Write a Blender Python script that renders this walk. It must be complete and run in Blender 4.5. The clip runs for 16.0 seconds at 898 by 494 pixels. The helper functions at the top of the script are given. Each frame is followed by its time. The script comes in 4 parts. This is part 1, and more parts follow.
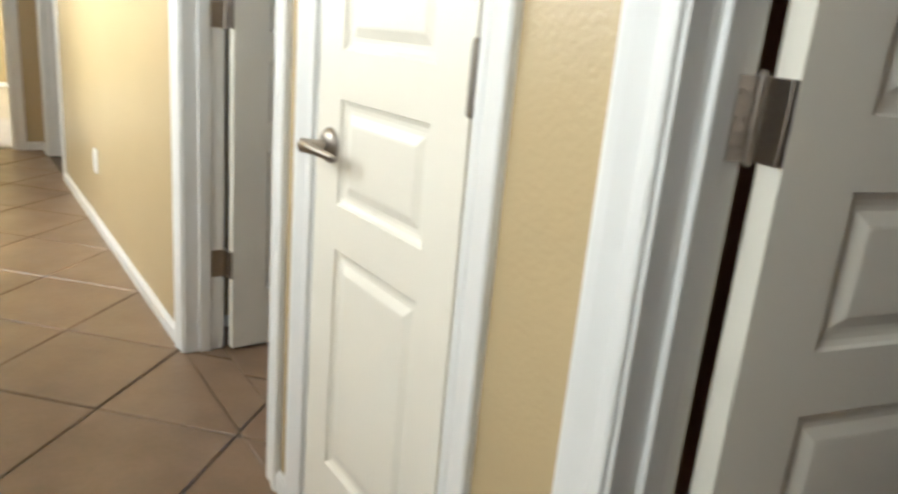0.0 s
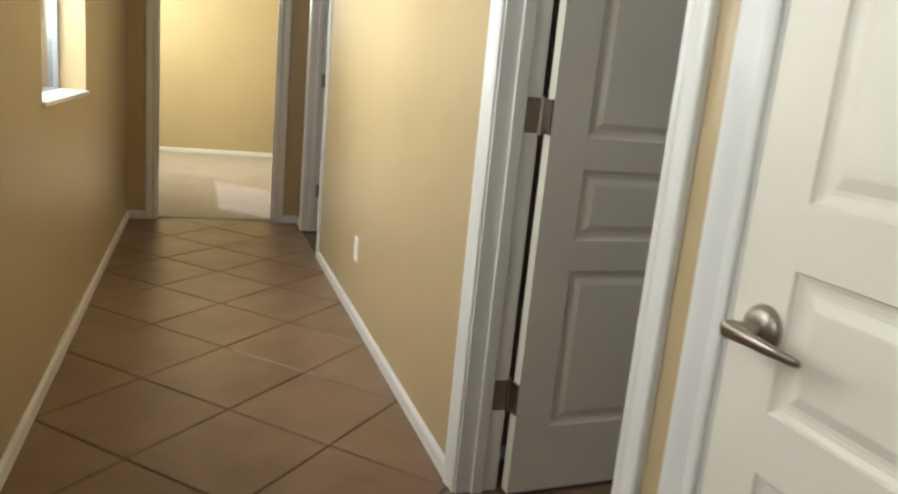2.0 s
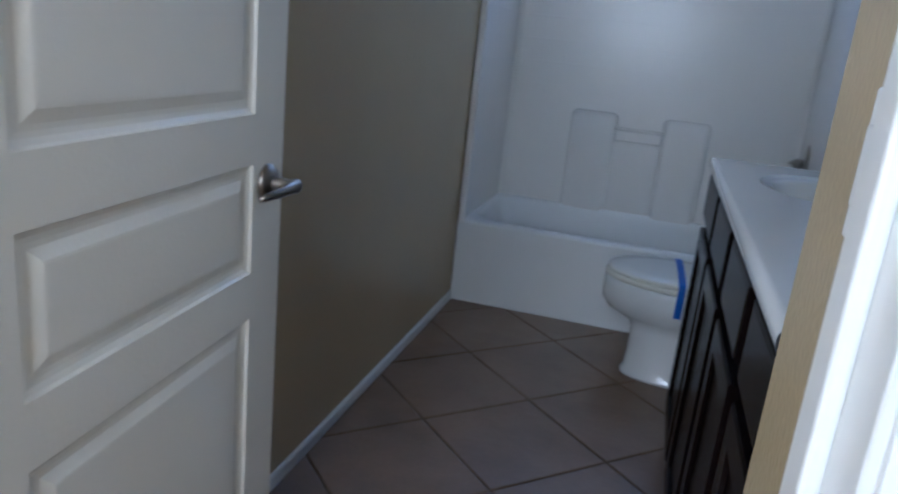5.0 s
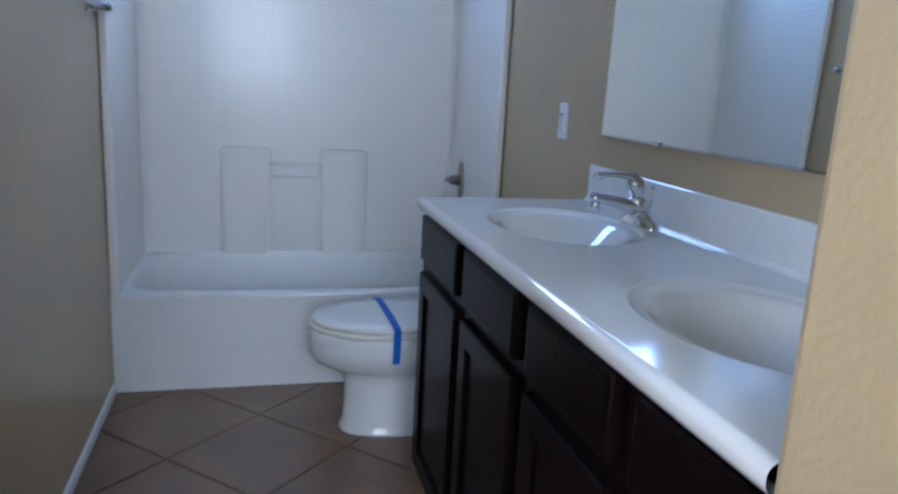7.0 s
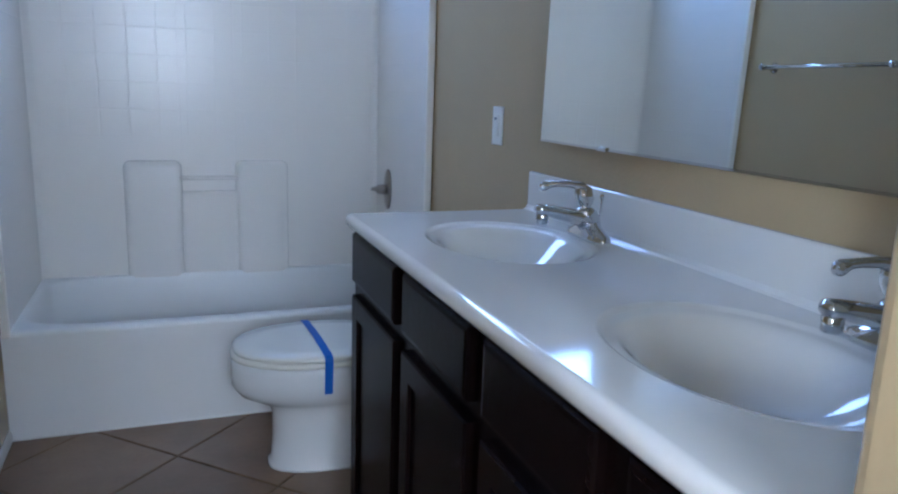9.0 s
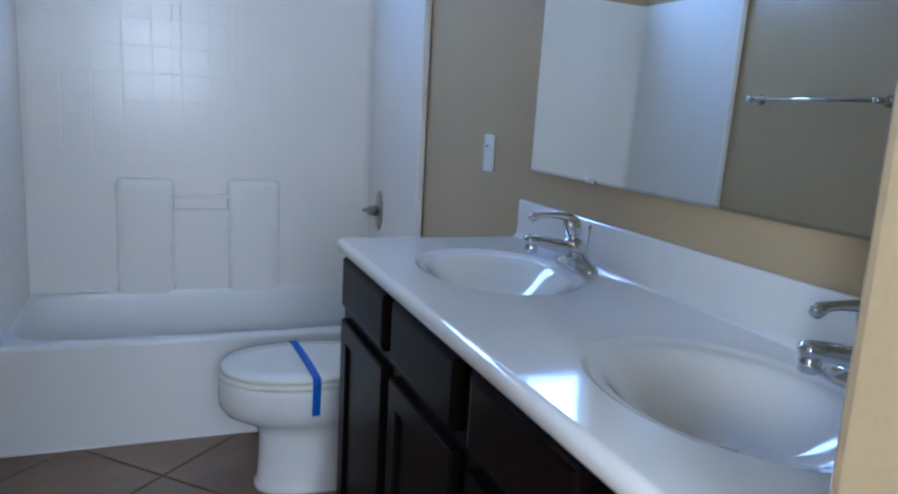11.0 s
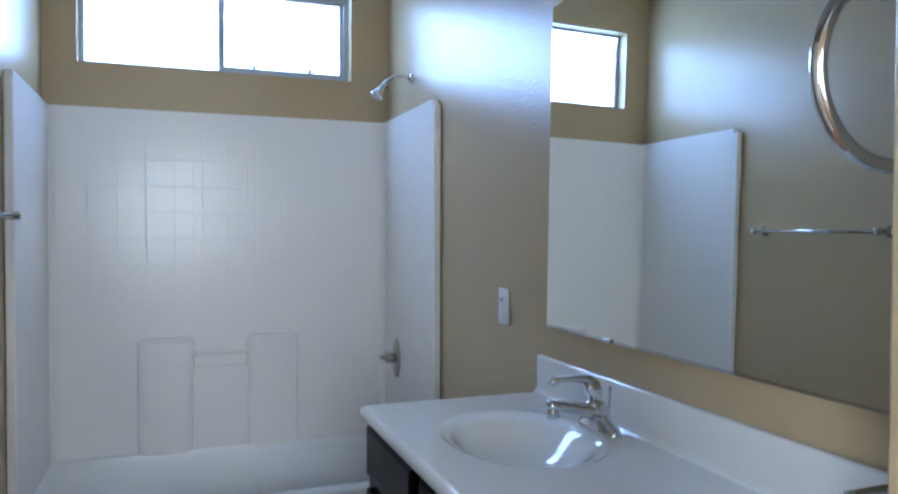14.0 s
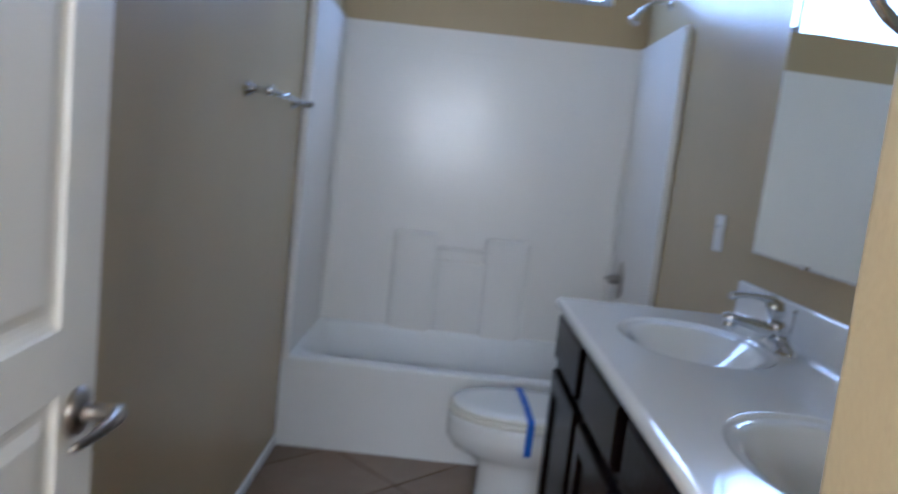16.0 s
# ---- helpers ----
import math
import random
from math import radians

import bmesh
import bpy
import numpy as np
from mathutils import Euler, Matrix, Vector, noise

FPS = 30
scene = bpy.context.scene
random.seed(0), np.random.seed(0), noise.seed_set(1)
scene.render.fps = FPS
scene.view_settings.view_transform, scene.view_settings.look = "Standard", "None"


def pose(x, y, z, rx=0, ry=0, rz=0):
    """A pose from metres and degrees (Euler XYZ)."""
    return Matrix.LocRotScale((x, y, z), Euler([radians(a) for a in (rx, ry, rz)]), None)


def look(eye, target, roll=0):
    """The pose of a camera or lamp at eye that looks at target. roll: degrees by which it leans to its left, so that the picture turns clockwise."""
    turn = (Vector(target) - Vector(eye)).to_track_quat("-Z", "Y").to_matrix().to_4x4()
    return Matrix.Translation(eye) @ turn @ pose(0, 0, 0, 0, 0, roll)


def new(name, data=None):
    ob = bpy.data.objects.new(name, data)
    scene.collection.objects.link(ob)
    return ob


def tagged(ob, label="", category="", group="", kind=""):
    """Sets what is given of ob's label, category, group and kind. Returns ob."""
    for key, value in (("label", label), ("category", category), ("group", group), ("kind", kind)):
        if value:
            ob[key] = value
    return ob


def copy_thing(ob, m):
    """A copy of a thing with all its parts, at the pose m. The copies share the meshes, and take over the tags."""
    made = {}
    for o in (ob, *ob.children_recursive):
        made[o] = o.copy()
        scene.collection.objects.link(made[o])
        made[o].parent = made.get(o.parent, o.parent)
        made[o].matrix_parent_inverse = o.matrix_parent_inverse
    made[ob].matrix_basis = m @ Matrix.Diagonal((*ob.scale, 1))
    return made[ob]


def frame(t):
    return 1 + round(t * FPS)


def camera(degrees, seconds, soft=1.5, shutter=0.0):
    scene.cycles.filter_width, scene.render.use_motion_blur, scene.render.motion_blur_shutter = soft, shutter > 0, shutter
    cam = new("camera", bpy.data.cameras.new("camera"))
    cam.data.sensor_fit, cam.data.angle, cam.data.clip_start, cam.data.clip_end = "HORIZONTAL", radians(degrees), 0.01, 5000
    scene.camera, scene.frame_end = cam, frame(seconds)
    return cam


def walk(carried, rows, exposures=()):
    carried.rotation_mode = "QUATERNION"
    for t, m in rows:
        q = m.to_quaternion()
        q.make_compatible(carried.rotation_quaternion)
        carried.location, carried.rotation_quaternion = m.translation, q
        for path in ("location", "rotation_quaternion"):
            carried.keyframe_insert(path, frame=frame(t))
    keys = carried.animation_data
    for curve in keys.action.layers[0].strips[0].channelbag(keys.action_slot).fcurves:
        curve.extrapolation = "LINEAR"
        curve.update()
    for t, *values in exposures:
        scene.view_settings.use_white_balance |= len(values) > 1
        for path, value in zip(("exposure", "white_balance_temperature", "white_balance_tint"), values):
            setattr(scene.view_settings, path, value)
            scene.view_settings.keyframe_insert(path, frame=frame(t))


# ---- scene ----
cam = camera(62.7, 16.0, soft=2.2, shutter=0.5)
PATH = [
    (0, (2.45, -0.827, 1.08), (0.878, 0.277, 0.523), 5.2),
    (0.5, (2.413, -0.866, 1.077), (0.711, 0.029, 0.528), 6.0),
    (1, (2.331, -0.885, 1.086), (0.524, -0.233, 0.529), 5.5),
    (1.5, (2.155, -0.933, 1.108), (0.308, -0.349, 0.613), 5.2),
    (2, (1.951, -0.949, 1.137), (0.106, -0.306, 0.708), 5.5),
    (2.5, (1.7, -0.929, 1.127), (-0.178, -0.351, 0.756), 2.9),
    (3, (1.443, -0.876, 1.14), (-0.327, -0.045, 0.721), 5.5),
    (3.5, (1.189, -0.829, 1.188), (-0.16, 0.574, 0.728), 5.8),
    (4, (1.019, -0.749, 1.179), (-0.034, 0.865, 0.645), 4.6),
    (4.5, (0.906, -0.619, 1.183), (0.146, 1.148, 0.636), 5.4),
    (5, (0.821, -0.565, 1.186), (0.331, 1.297, 0.644), 6.0),
    (7.3, (0.523, -0.22, 1.242), (1.121, 1.648, 0.852), 2.9),
    (7.5, (0.52, -0.205, 1.23), (1.163, 1.654, 0.872), 2.7),
    (8, (0.523, -0.176, 1.226), (1.215, 1.657, 0.824), 1.9),
    (8.5, (0.549, -0.116, 1.235), (1.195, 1.735, 0.841), 2.3),
    (9, (0.559, -0.079, 1.245), (1.26, 1.748, 0.83), 2.0),
    (11.5, (0.544, -0.097, 1.276), (1.262, 1.739, 0.938), 3.4),
    (12, (0.525, -0.063, 1.283), (1.205, 1.793, 0.975), 2.7),
    (12.5, (0.522, -0.073, 1.333), (1.185, 1.792, 1.048), 1.1),
    (13, (0.52, -0.09, 1.366), (1.184, 1.787, 1.17), 0.4),
    (13.5, (0.526, -0.099, 1.379), (1.208, 1.778, 1.266), 0.4),
    (14, (0.522, -0.12, 1.392), (1.223, 1.753, 1.344), 0.2),
    (14.5, (0.512, -0.144, 1.404), (1.224, 1.724, 1.432), 0.1),
    (15, (0.506, -0.173, 1.386), (1.192, 1.706, 1.388), 0.5),
    (15.5, (0.551, -0.228, 1.341), (1.008, 1.717, 1.247), 2.7),
    (16, (0.643, -0.358, 1.301), (0.65, 1.626, 1.053), 6.3),
]
walk(cam, [(t, look(eye, target, roll)) for t, eye, target, roll in PATH], exposures=[(0, -0.5, 4850, 8), (0.5, -0.95, 4850, 8), (1.0, -1.1, 4950, 8), (1.5, -1.2, 5000, 8), (2.5, -1.4, 4980, 8), (3.0, -1.55, 4800, 10), (3.5, -1.95, 4450, 12), (4.2, -1.4, 4150, 12), (5.2, -0.5, 4200, 14), (7.3, 0.05, 4200, 15), (9.0, 0.05, 4200, 15), (12.5, 0.15, 4300, 14), (14.5, 0.1, 4450, 13), (15.5, -0.1, 4350, 13), (16, -0.1, 4500, 16)])

# ---- plan, metres ----
W = 1.528              # bathroom width: left wall x = 0, mirror wall x = W
YT, YB = 2.66, 3.44    # front of the bathtub, window wall
Y0 = -0.12             # bathroom face of the door wall
XS, YS = 0.981, 0.252  # closet block beside the door
VX, V0, V1, VZ = 0.981, 0.255, 1.788, 0.925   # worktop: front edge, near end, far end, height
DX0, DX1, DH = 0.176, 0.930, 2.03            # bathroom door opening
CDX0, CDX1 = 1.143, 1.647     # linen closet door opening
RDX0, RDX1 = 1.972, 2.734     # side bedroom door
FDX0, FDX1 = -3.36, -2.60     # last door on the same wall
EDY0, EDY1 = -1.243, -0.428   # doorway at the hall's end
HY, HL = Y0 - 0.12, -1.435         # hall faces of the two long walls
HX0, HX1 = -3.64, 4.2
BX = -7.85                     # far wall of the end bedroom
WIN_A, WIN_B, WIN_C = (-1.71, -0.75), (-0.01, 0.95), (1.69, 2.65)   # hall windows
WZ0, WZ1 = 0.945, 2.30
BW = (0.136, 1.342, 2.112, 2.535)   # bathroom window: x0, x1, z0, z1
CEIL = 2.75

# ---- world and lamps ----
world = bpy.data.worlds.new("world")
scene.world = world
world.use_nodes = True
wn = world.node_tree.nodes
sky = wn.new("ShaderNodeTexSky")
sky.sky_type, sky.sun_disc = "NISHITA", False
sky.sun_elevation, sky.sun_rotation = radians(38), radians(219)
wn["Background"].inputs["Strength"].default_value = 0.12
world.node_tree.links.new(sky.outputs["Color"], wn["Background"].inputs["Color"])


def lamp(name, kind, m, energy, color, **more):
    data = bpy.data.lights.new(name, kind)
    data.energy, data.color = energy, color
    if "size" in more:
        data.shape, data.size, data.size_y = "RECTANGLE", more["size"], more["size_y"]
    if "angle" in more:
        data.angle = more["angle"]
    ob = new(name, data)
    ob.matrix_world = m
    return ob


SUN = Vector((0.50, 0.62, -0.62))   # the way the sunlight travels
lamp("sun", "SUN", look((0, 0, 8), Vector((0, 0, 8)) + SUN), 5.0, (1.0, 0.92, 0.80), angle=radians(0.6))
lamp("bath_window_daylight", "AREA", look((0.739, YB + 0.12, 2.323), (0.739, 0.0, 1.36)), 12.5, (0.60, 0.76, 1.0), size=1.17, size_y=0.41)
for (wx0, wx1), watts in ((WIN_A, 120), (WIN_B, 48), (WIN_C, 38)):
    lamp("hall_window_daylight", "AREA", look(((wx0 + wx1) / 2, HL - 0.37, 1.72), ((wx0 + wx1) / 2, 0.0, 2.05)), watts, (1.0, 0.87, 0.645), size=0.94, size_y=1.10)
# weak added fill in front of the closed start wall; no opening there
lamp("hall_start_fill", "AREA", look((HX1 - 0.03, -0.85, 1.5), (1.0, -0.7, 1.3)), 0.7, (1.0, 0.97, 0.92), size=1.05, size_y=2.0)
lamp("bedroom_window_daylight", "AREA", look((-6.2, -2.49, 1.98), (-6.9, 0.0, 2.4)), 380, (1.0, 0.87, 0.55), size=1.40, size_y=0.50)


# ---- materials ----
def material(name, base, rough=0.5, metal=0.0, spots=0.0, spot_scale=3.0, grain=0.0, grain_scale=200.0, bump=0.0, bump_scale=80.0, coat=0.0, tint=None, vary=0.0, rough_vary=0.0):
    """A surface with broad stains, fine grain and relief in object space."""
    m = bpy.data.materials.new(name)
    m.use_nodes = True
    nt = m.node_tree
    b = nt.nodes["Principled BSDF"]
    b.inputs["Roughness"].default_value, b.inputs["Metallic"].default_value = rough, metal
    b.inputs["Coat Weight"].default_value = coat
    b.inputs["Coat Roughness"].default_value = 0.08
    b.inputs["Base Color"].default_value = (*base, 1)
    geo = nt.nodes.new("ShaderNodeNewGeometry")

    def noise_at(scale, detail):
        n = nt.nodes.new("ShaderNodeTexNoise")
        n.inputs["Scale"].default_value, n.inputs["Detail"].default_value = scale, detail
        nt.links.new(geo.outputs["Position"], n.inputs["Vector"])
        return n.outputs["Fac"]

    def mix(kind, fac, a, other):
        x = nt.nodes.new("ShaderNodeMix")
        x.data_type, x.blend_type = "RGBA", kind
        for slot, v in ((x.inputs[0], fac), (x.inputs[6], a), (x.inputs[7], other)):
            if hasattr(v, "node"):
                nt.links.new(v, slot)
            else:
                slot.default_value = v
        return x.outputs[2]

    def ramp(v, lo, hi, a=0.0, z=1.0):
        r = nt.nodes.new("ShaderNodeMapRange")
        nt.links.new(v, r.inputs[0])
        for k, q in zip((1, 2, 3, 4), (lo, hi, a, z)):
            r.inputs[k].default_value = q
        return r.outputs[0]

    col = (*base, 1)
    if spots:
        other = tint or tuple(c * 0.72 for c in base)
        col = mix("MIX", ramp(noise_at(spot_scale, 5), 0.35, 0.7, 0, spots), col, (*other, 1))
    if grain:
        col = mix("MULTIPLY", ramp(noise_at(grain_scale, 3), 0.3, 0.75, 0, grain), col, (*(c * 0.55 for c in (1, 1, 1)), 1))
    if vary:
        info = nt.nodes.new("ShaderNodeObjectInfo")
        col = mix("MULTIPLY", ramp(info.outputs["Random"], 0, 1, 0, vary), col, (0.6, 0.58, 0.55, 1))
    if hasattr(col, "node"):
        nt.links.new(col, b.inputs["Base Color"])
    if rough_vary:
        nt.links.new(ramp(noise_at(6.0, 4), 0.3, 0.7, rough - rough_vary, rough + rough_vary), b.inputs["Roughness"])
    if bump:
        bp = nt.nodes.new("ShaderNodeBump")
        bp.inputs["Strength"].default_value, bp.inputs["Distance"].default_value = bump, 0.004
        nt.links.new(noise_at(bump_scale, 1.0), bp.inputs["Height"])
        nt.links.new(bp.outputs["Normal"], b.inputs["Normal"])
    return m


M = {
    "wall": material("tan_wall_paint", (0.50, 0.393, 0.215), 0.27, spots=0.25, spot_scale=1.2, bump=0.25, bump_scale=95),
    # invented reddish colours for unseen surfaces, to tint the bounce onto the bedroom door
    "rose": material("rose_bounce_paint", (0.30, 0.13, 0.095), 0.6, spots=0.2, bump=0.3, bump_scale=85),
    "bounce_carpet": material("brown_bounce_carpet", (0.20, 0.10, 0.075), 0.95, spots=0.3, spot_scale=4, grain=0.6, grain_scale=220, bump=0.8, bump_scale=260),
    "ceiling": material("ceiling_paint", (0.72, 0.66, 0.54), 0.7, spots=0.2, bump=0.4, bump_scale=60),
    "trim": material("white_trim_paint", (0.78, 0.77, 0.74), 0.33, spots=0.15, spot_scale=6, bump=0.05, bump_scale=30),
    "door": material("cream_door_paint", (0.82, 0.775, 0.665), 0.36, spots=0.12, spot_scale=4, bump=0.08, bump_scale=140),
    "tile": material("tan_floor_tile", (0.25, 0.165, 0.095), 0.36, spots=0.8, spot_scale=4, tint=(0.16, 0.10, 0.053), grain=0.2, grain_scale=60, bump=0.15, bump_scale=25, vary=0.25, rough_vary=0.04),
    "grout": material("grey_brown_grout", (0.13, 0.10, 0.075), 0.85, spots=0.4, grain=0.4, bump=0.3, bump_scale=200),
    "carpet": material("beige_carpet", (0.52, 0.45, 0.37), 0.95, spots=0.3, spot_scale=4, grain=0.7, grain_scale=220, bump=0.9, bump_scale=260),
    "acrylic": material("white_acrylic", (0.80, 0.80, 0.79), 0.30, spots=0.12, spot_scale=2.5, tint=(0.68, 0.67, 0.65), coat=0.12, bump=0.03, bump_scale=12),
    "surround": material("bone_white_surround", (0.86, 0.83, 0.78), 0.27, spots=0.12, spot_scale=2.5, tint=(0.76, 0.73, 0.68), coat=0.08),
    "marble": material("white_cultured_marble", (0.82, 0.81, 0.77), 0.07, spots=0.12, spot_scale=3, coat=0.5),
    "wood": material("espresso_stained_wood", (0.005, 0.003, 0.0028), 0.24, spots=0.5, spot_scale=7, tint=(0.009, 0.005, 0.004), grain=0.4, grain_scale=90, bump=0.08, bump_scale=60),
    "dark": material("cabinet_shadow_board", (0.012, 0.008, 0.007), 0.6, spots=0.3),
    "chrome": material("polished_chrome", (0.66, 0.67, 0.69), 0.05, metal=1.0, rough_vary=0.02),
    "nickel": material("satin_nickel", (0.42, 0.38, 0.33), 0.32, metal=1.0, grain=0.3),
    "china": material("white_vitreous_china", (0.80, 0.81, 0.81), 0.08, coat=0.4, spots=0.06),
    "seat": material("ivory_toilet_seat", (0.80, 0.78, 0.70), 0.22, spots=0.08),
    "tape": material("blue_masking_tape", (0.02, 0.12, 0.55), 0.55, grain=0.3, grain_scale=300, bump=0.2, bump_scale=300),
    "plastic": material("white_plastic", (0.80, 0.80, 0.78), 0.3, spots=0.05),
    "alum": material("window_aluminium", (0.45, 0.47, 0.50), 0.35, metal=0.7, spots=0.2),
    "wire": material("slate_blue_plastic", (0.10, 0.14, 0.22), 0.5),
}
M["wood"].node_tree.nodes["Principled BSDF"].inputs["Specular IOR Level"].default_value = 0.05
mm = bpy.data.materials.new("mirror_glass")
mm.use_nodes = True
mb = mm.node_tree.nodes["Principled BSDF"]
mb.inputs["Base Color"].default_value = (0.86, 0.89, 0.88, 1)
mb.inputs["Metallic"].default_value, mb.inputs["Roughness"].default_value = 1.0, 0.0
M["mirror"] = mm
gm = bpy.data.materials.new("window_glass")
gm.use_nodes = True
gb = gm.node_tree.nodes["Principled BSDF"]
gb.inputs["Transmission Weight"].default_value, gb.inputs["Roughness"].default_value, gb.inputs["IOR"].default_value = 1.0, 0.02, 1.45
M["glass"] = gm


# ---- mesh helpers ----
def add_box(bm, x0, x1, y0, y1, z0, z1, bevel=0.0, seg=2):
    r = bmesh.ops.create_cube(bm, size=1)
    for v in r["verts"]:
        v.co = Vector(((x0 + x1) / 2 + v.co.x * (x1 - x0), (y0 + y1) / 2 + v.co.y * (y1 - y0), (z0 + z1) / 2 + v.co.z * (z1 - z0)))
    if bevel:
        es = list({e for v in r["verts"] for e in v.link_edges})
        bmesh.ops.bevel(bm, geom=es, offset=bevel, segments=seg, affect="EDGES", profile=0.5)
    return bm


def box(x0, x1, y0, y1, z0, z1, bevel=0.0, seg=2):
    return add_box(bmesh.new(), x0, x1, y0, y1, z0, z1, bevel, seg)


def part(name, bm, mat, parent=None, label="", smooth=False):
    me = bpy.data.meshes.new(name)
    bmesh.ops.recalc_face_normals(bm, faces=bm.faces)
    bm.to_mesh(me)
    bm.free()
    me.materials.append(mat)
    if smooth:
        for p in me.polygons:
            p.use_smooth = True
    ob = new(name, me)
    if parent:
        ob.parent = parent
    if label:
        ob["label"] = label
    return ob


def thing(name, m, label, category, group="", kind=""):
    e = new(name)
    e.matrix_world = m
    e.empty_display_size = 0.1
    return tagged(e, label, category, group, kind)


def structure(name, bm, mat, label="", category=""):
    ob = part(name, bm, mat)
    return tagged(ob, label, category, "", "structure")


def lathe(rings, seg=28, cap=True, bm=None, m=None):
    """A turned body about z from rings of (radius, height)."""
    bm = bm or bmesh.new()
    loops = []
    for r, z in rings:
        loops.append([bm.verts.new((r * math.cos(2 * math.pi * k / seg), r * math.sin(2 * math.pi * k / seg), z)) for k in range(seg)])
    for a, b in zip(loops, loops[1:]):
        for k in range(seg):
            bm.faces.new((a[k], a[(k + 1) % seg], b[(k + 1) % seg], b[k]))
    if cap:
        bm.faces.new(loops[0][::-1])
        bm.faces.new(loops[-1])
    if m:
        bmesh.ops.transform(bm, matrix=m, verts=[v for l in loops for v in l])
    return bm


def sweep(points, radii, seg=14, bm=None, flat=1.0):
    """A tube along points with a radius at each; flat squashes it in its second axis."""
    bm = bm or bmesh.new()
    pts = [Vector(p) for p in points]
    radii = radii if isinstance(radii, (list, tuple)) else [radii] * len(pts)
    loops, side = [], None
    for i, p in enumerate(pts):
        d = (pts[min(i + 1, len(pts) - 1)] - pts[max(i - 1, 0)]).normalized()
        if side is None:
            side = d.cross(Vector((0, 0, 1)) if abs(d.z) < 0.9 else Vector((0, 1, 0))).normalized()
        side = (side - d * side.dot(d)).normalized()
        up = side.cross(d)
        loops.append([bm.verts.new(p + radii[i] * (math.cos(2 * math.pi * k / seg) * side + flat * math.sin(2 * math.pi * k / seg) * up)) for k in range(seg)])
    for a, b in zip(loops, loops[1:]):
        for k in range(seg):
            bm.faces.new((a[k], a[(k + 1) % seg], b[(k + 1) % seg], b[k]))
    bm.faces.new(loops[0][::-1])
    bm.faces.new(loops[-1])
    return bm


def extrude_profile(profile, a, b, u, v):
    """A straight moulding: profile of (p, q) laid along u and v, swept from a to b."""
    bm = bmesh.new()
    a, b, u, v = Vector(a), Vector(b), Vector(u), Vector(v)
    la = [bm.verts.new(a + u * p + v * q) for p, q in profile]
    lb = [bm.verts.new(b + u * p + v * q) for p, q in profile]
    n = len(profile)
    for k in range(n):
        bm.faces.new((la[k], la[(k + 1) % n], lb[(k + 1) % n], lb[k]))
    bm.faces.new(la[::-1])
    bm.faces.new(lb)
    return bm


CW = 0.070   # casing width
CASING = [(0, 0), (0, 0.008), (0.005, 0.0105), (0.017, 0.0105), (0.022, 0.008), (0.029, 0.0095), (0.049, 0.0150), (0.061, 0.0165), (0.067, 0.0155), (CW, 0.012), (CW, 0)]
BASE = [(0, 0), (0, 0.012), (0.048, 0.012), (0.055, 0.010), (0.061, 0.006), (0.066, 0.004), (0.066, 0)]
BASE = [(p * 0.86, q) for p, q in BASE]
BASE_LOW = [(p * 0.72, q * 0.8) for p, q in BASE]


# ---- setting ----
def wall(name, axis, at0, at1, a0, a1, holes, label, z0=0.0, z1=CEIL, mat="wall"):
    """A wall between at0 and at1 across its thickness, from a0 to a1, with holes (b0, b1, zb, zt)."""
    bm = bmesh.new()

    def block(p0, p1, q0, q1):
        if p1 - p0 > 1e-4 and q1 - q0 > 1e-4:
            if axis == "x":
                add_box(bm, p0, p1, at0, at1, q0, q1)
            else:
                add_box(bm, at0, at1, p0, p1, q0, q1)

    at = a0
    for b0, b1, zb, zt in sorted(holes):
        block(at, b0, z0, z1)
        block(b0, b1, z0, zb)
        block(b0, b1, zt, z1)
        at = b1
    block(at, a1, z0, z1)
    bmesh.ops.remove_doubles(bm, verts=bm.verts, dist=1e-5)
    return structure(name, bm, M[mat], label, "wall")


JT = 0.018   # jamb board


def hole(a0, a1):
    return (a0 - JT, a1 + JT, 0, DH + JT)


wall("wall_hall_door_side", "x", HY, Y0, HX0 - 0.12, HX1, [hole(DX0, DX1), hole(CDX0, CDX1), hole(RDX0, RDX1), hole(FDX0, FDX1)], "tan painted hall wall with four doorways")
wall("wall_hall_window_side", "x", HL - 0.16, HL, HX0 - 0.12, HX1, [(*WIN_A, WZ0, WZ1), (*WIN_B, WZ0, WZ1), (*WIN_C, WZ0, WZ1)], "tan painted hall wall with three deep-set windows")
wall("wall_hall_end", "y", HX0 - 0.12, HX0, HL, HY, [hole(EDY0, EDY1)], "tan painted end wall with a doorway")
wall("wall_hall_start", "y", HX1, HX1 + 0.12, HL - 0.16, 2.7, [], "tan painted wall closing the hall")
wall("wall_bath_left", "y", -0.12, 0.0, Y0, YB + 0.14, [], "tan painted bathroom wall with orange-peel texture")
wall("wall_bath_mirror_side", "y", W, W + 0.12, Y0, YB + 0.14, [], "tan painted orange-peel wall behind the vanity")
wall("wall_bath_window", "x", YB, YB + 0.14, 0.0, W, [BW], "tan painted wall above the tub with a high window")
structure("wall_closet_block", box(XS + 0.056, W, YS - 0.10, YS, 0, CEIL), M["wall"], "tan painted rounded wall corner beside the vanity", "wall")
structure("wall_closet_side", box(XS, XS + 0.07, Y0 - 0.02, YS, -0.02, CEIL + 0.02, 0.014, 3), M["wall"], "tan painted wall beside the bathroom door", "wall")
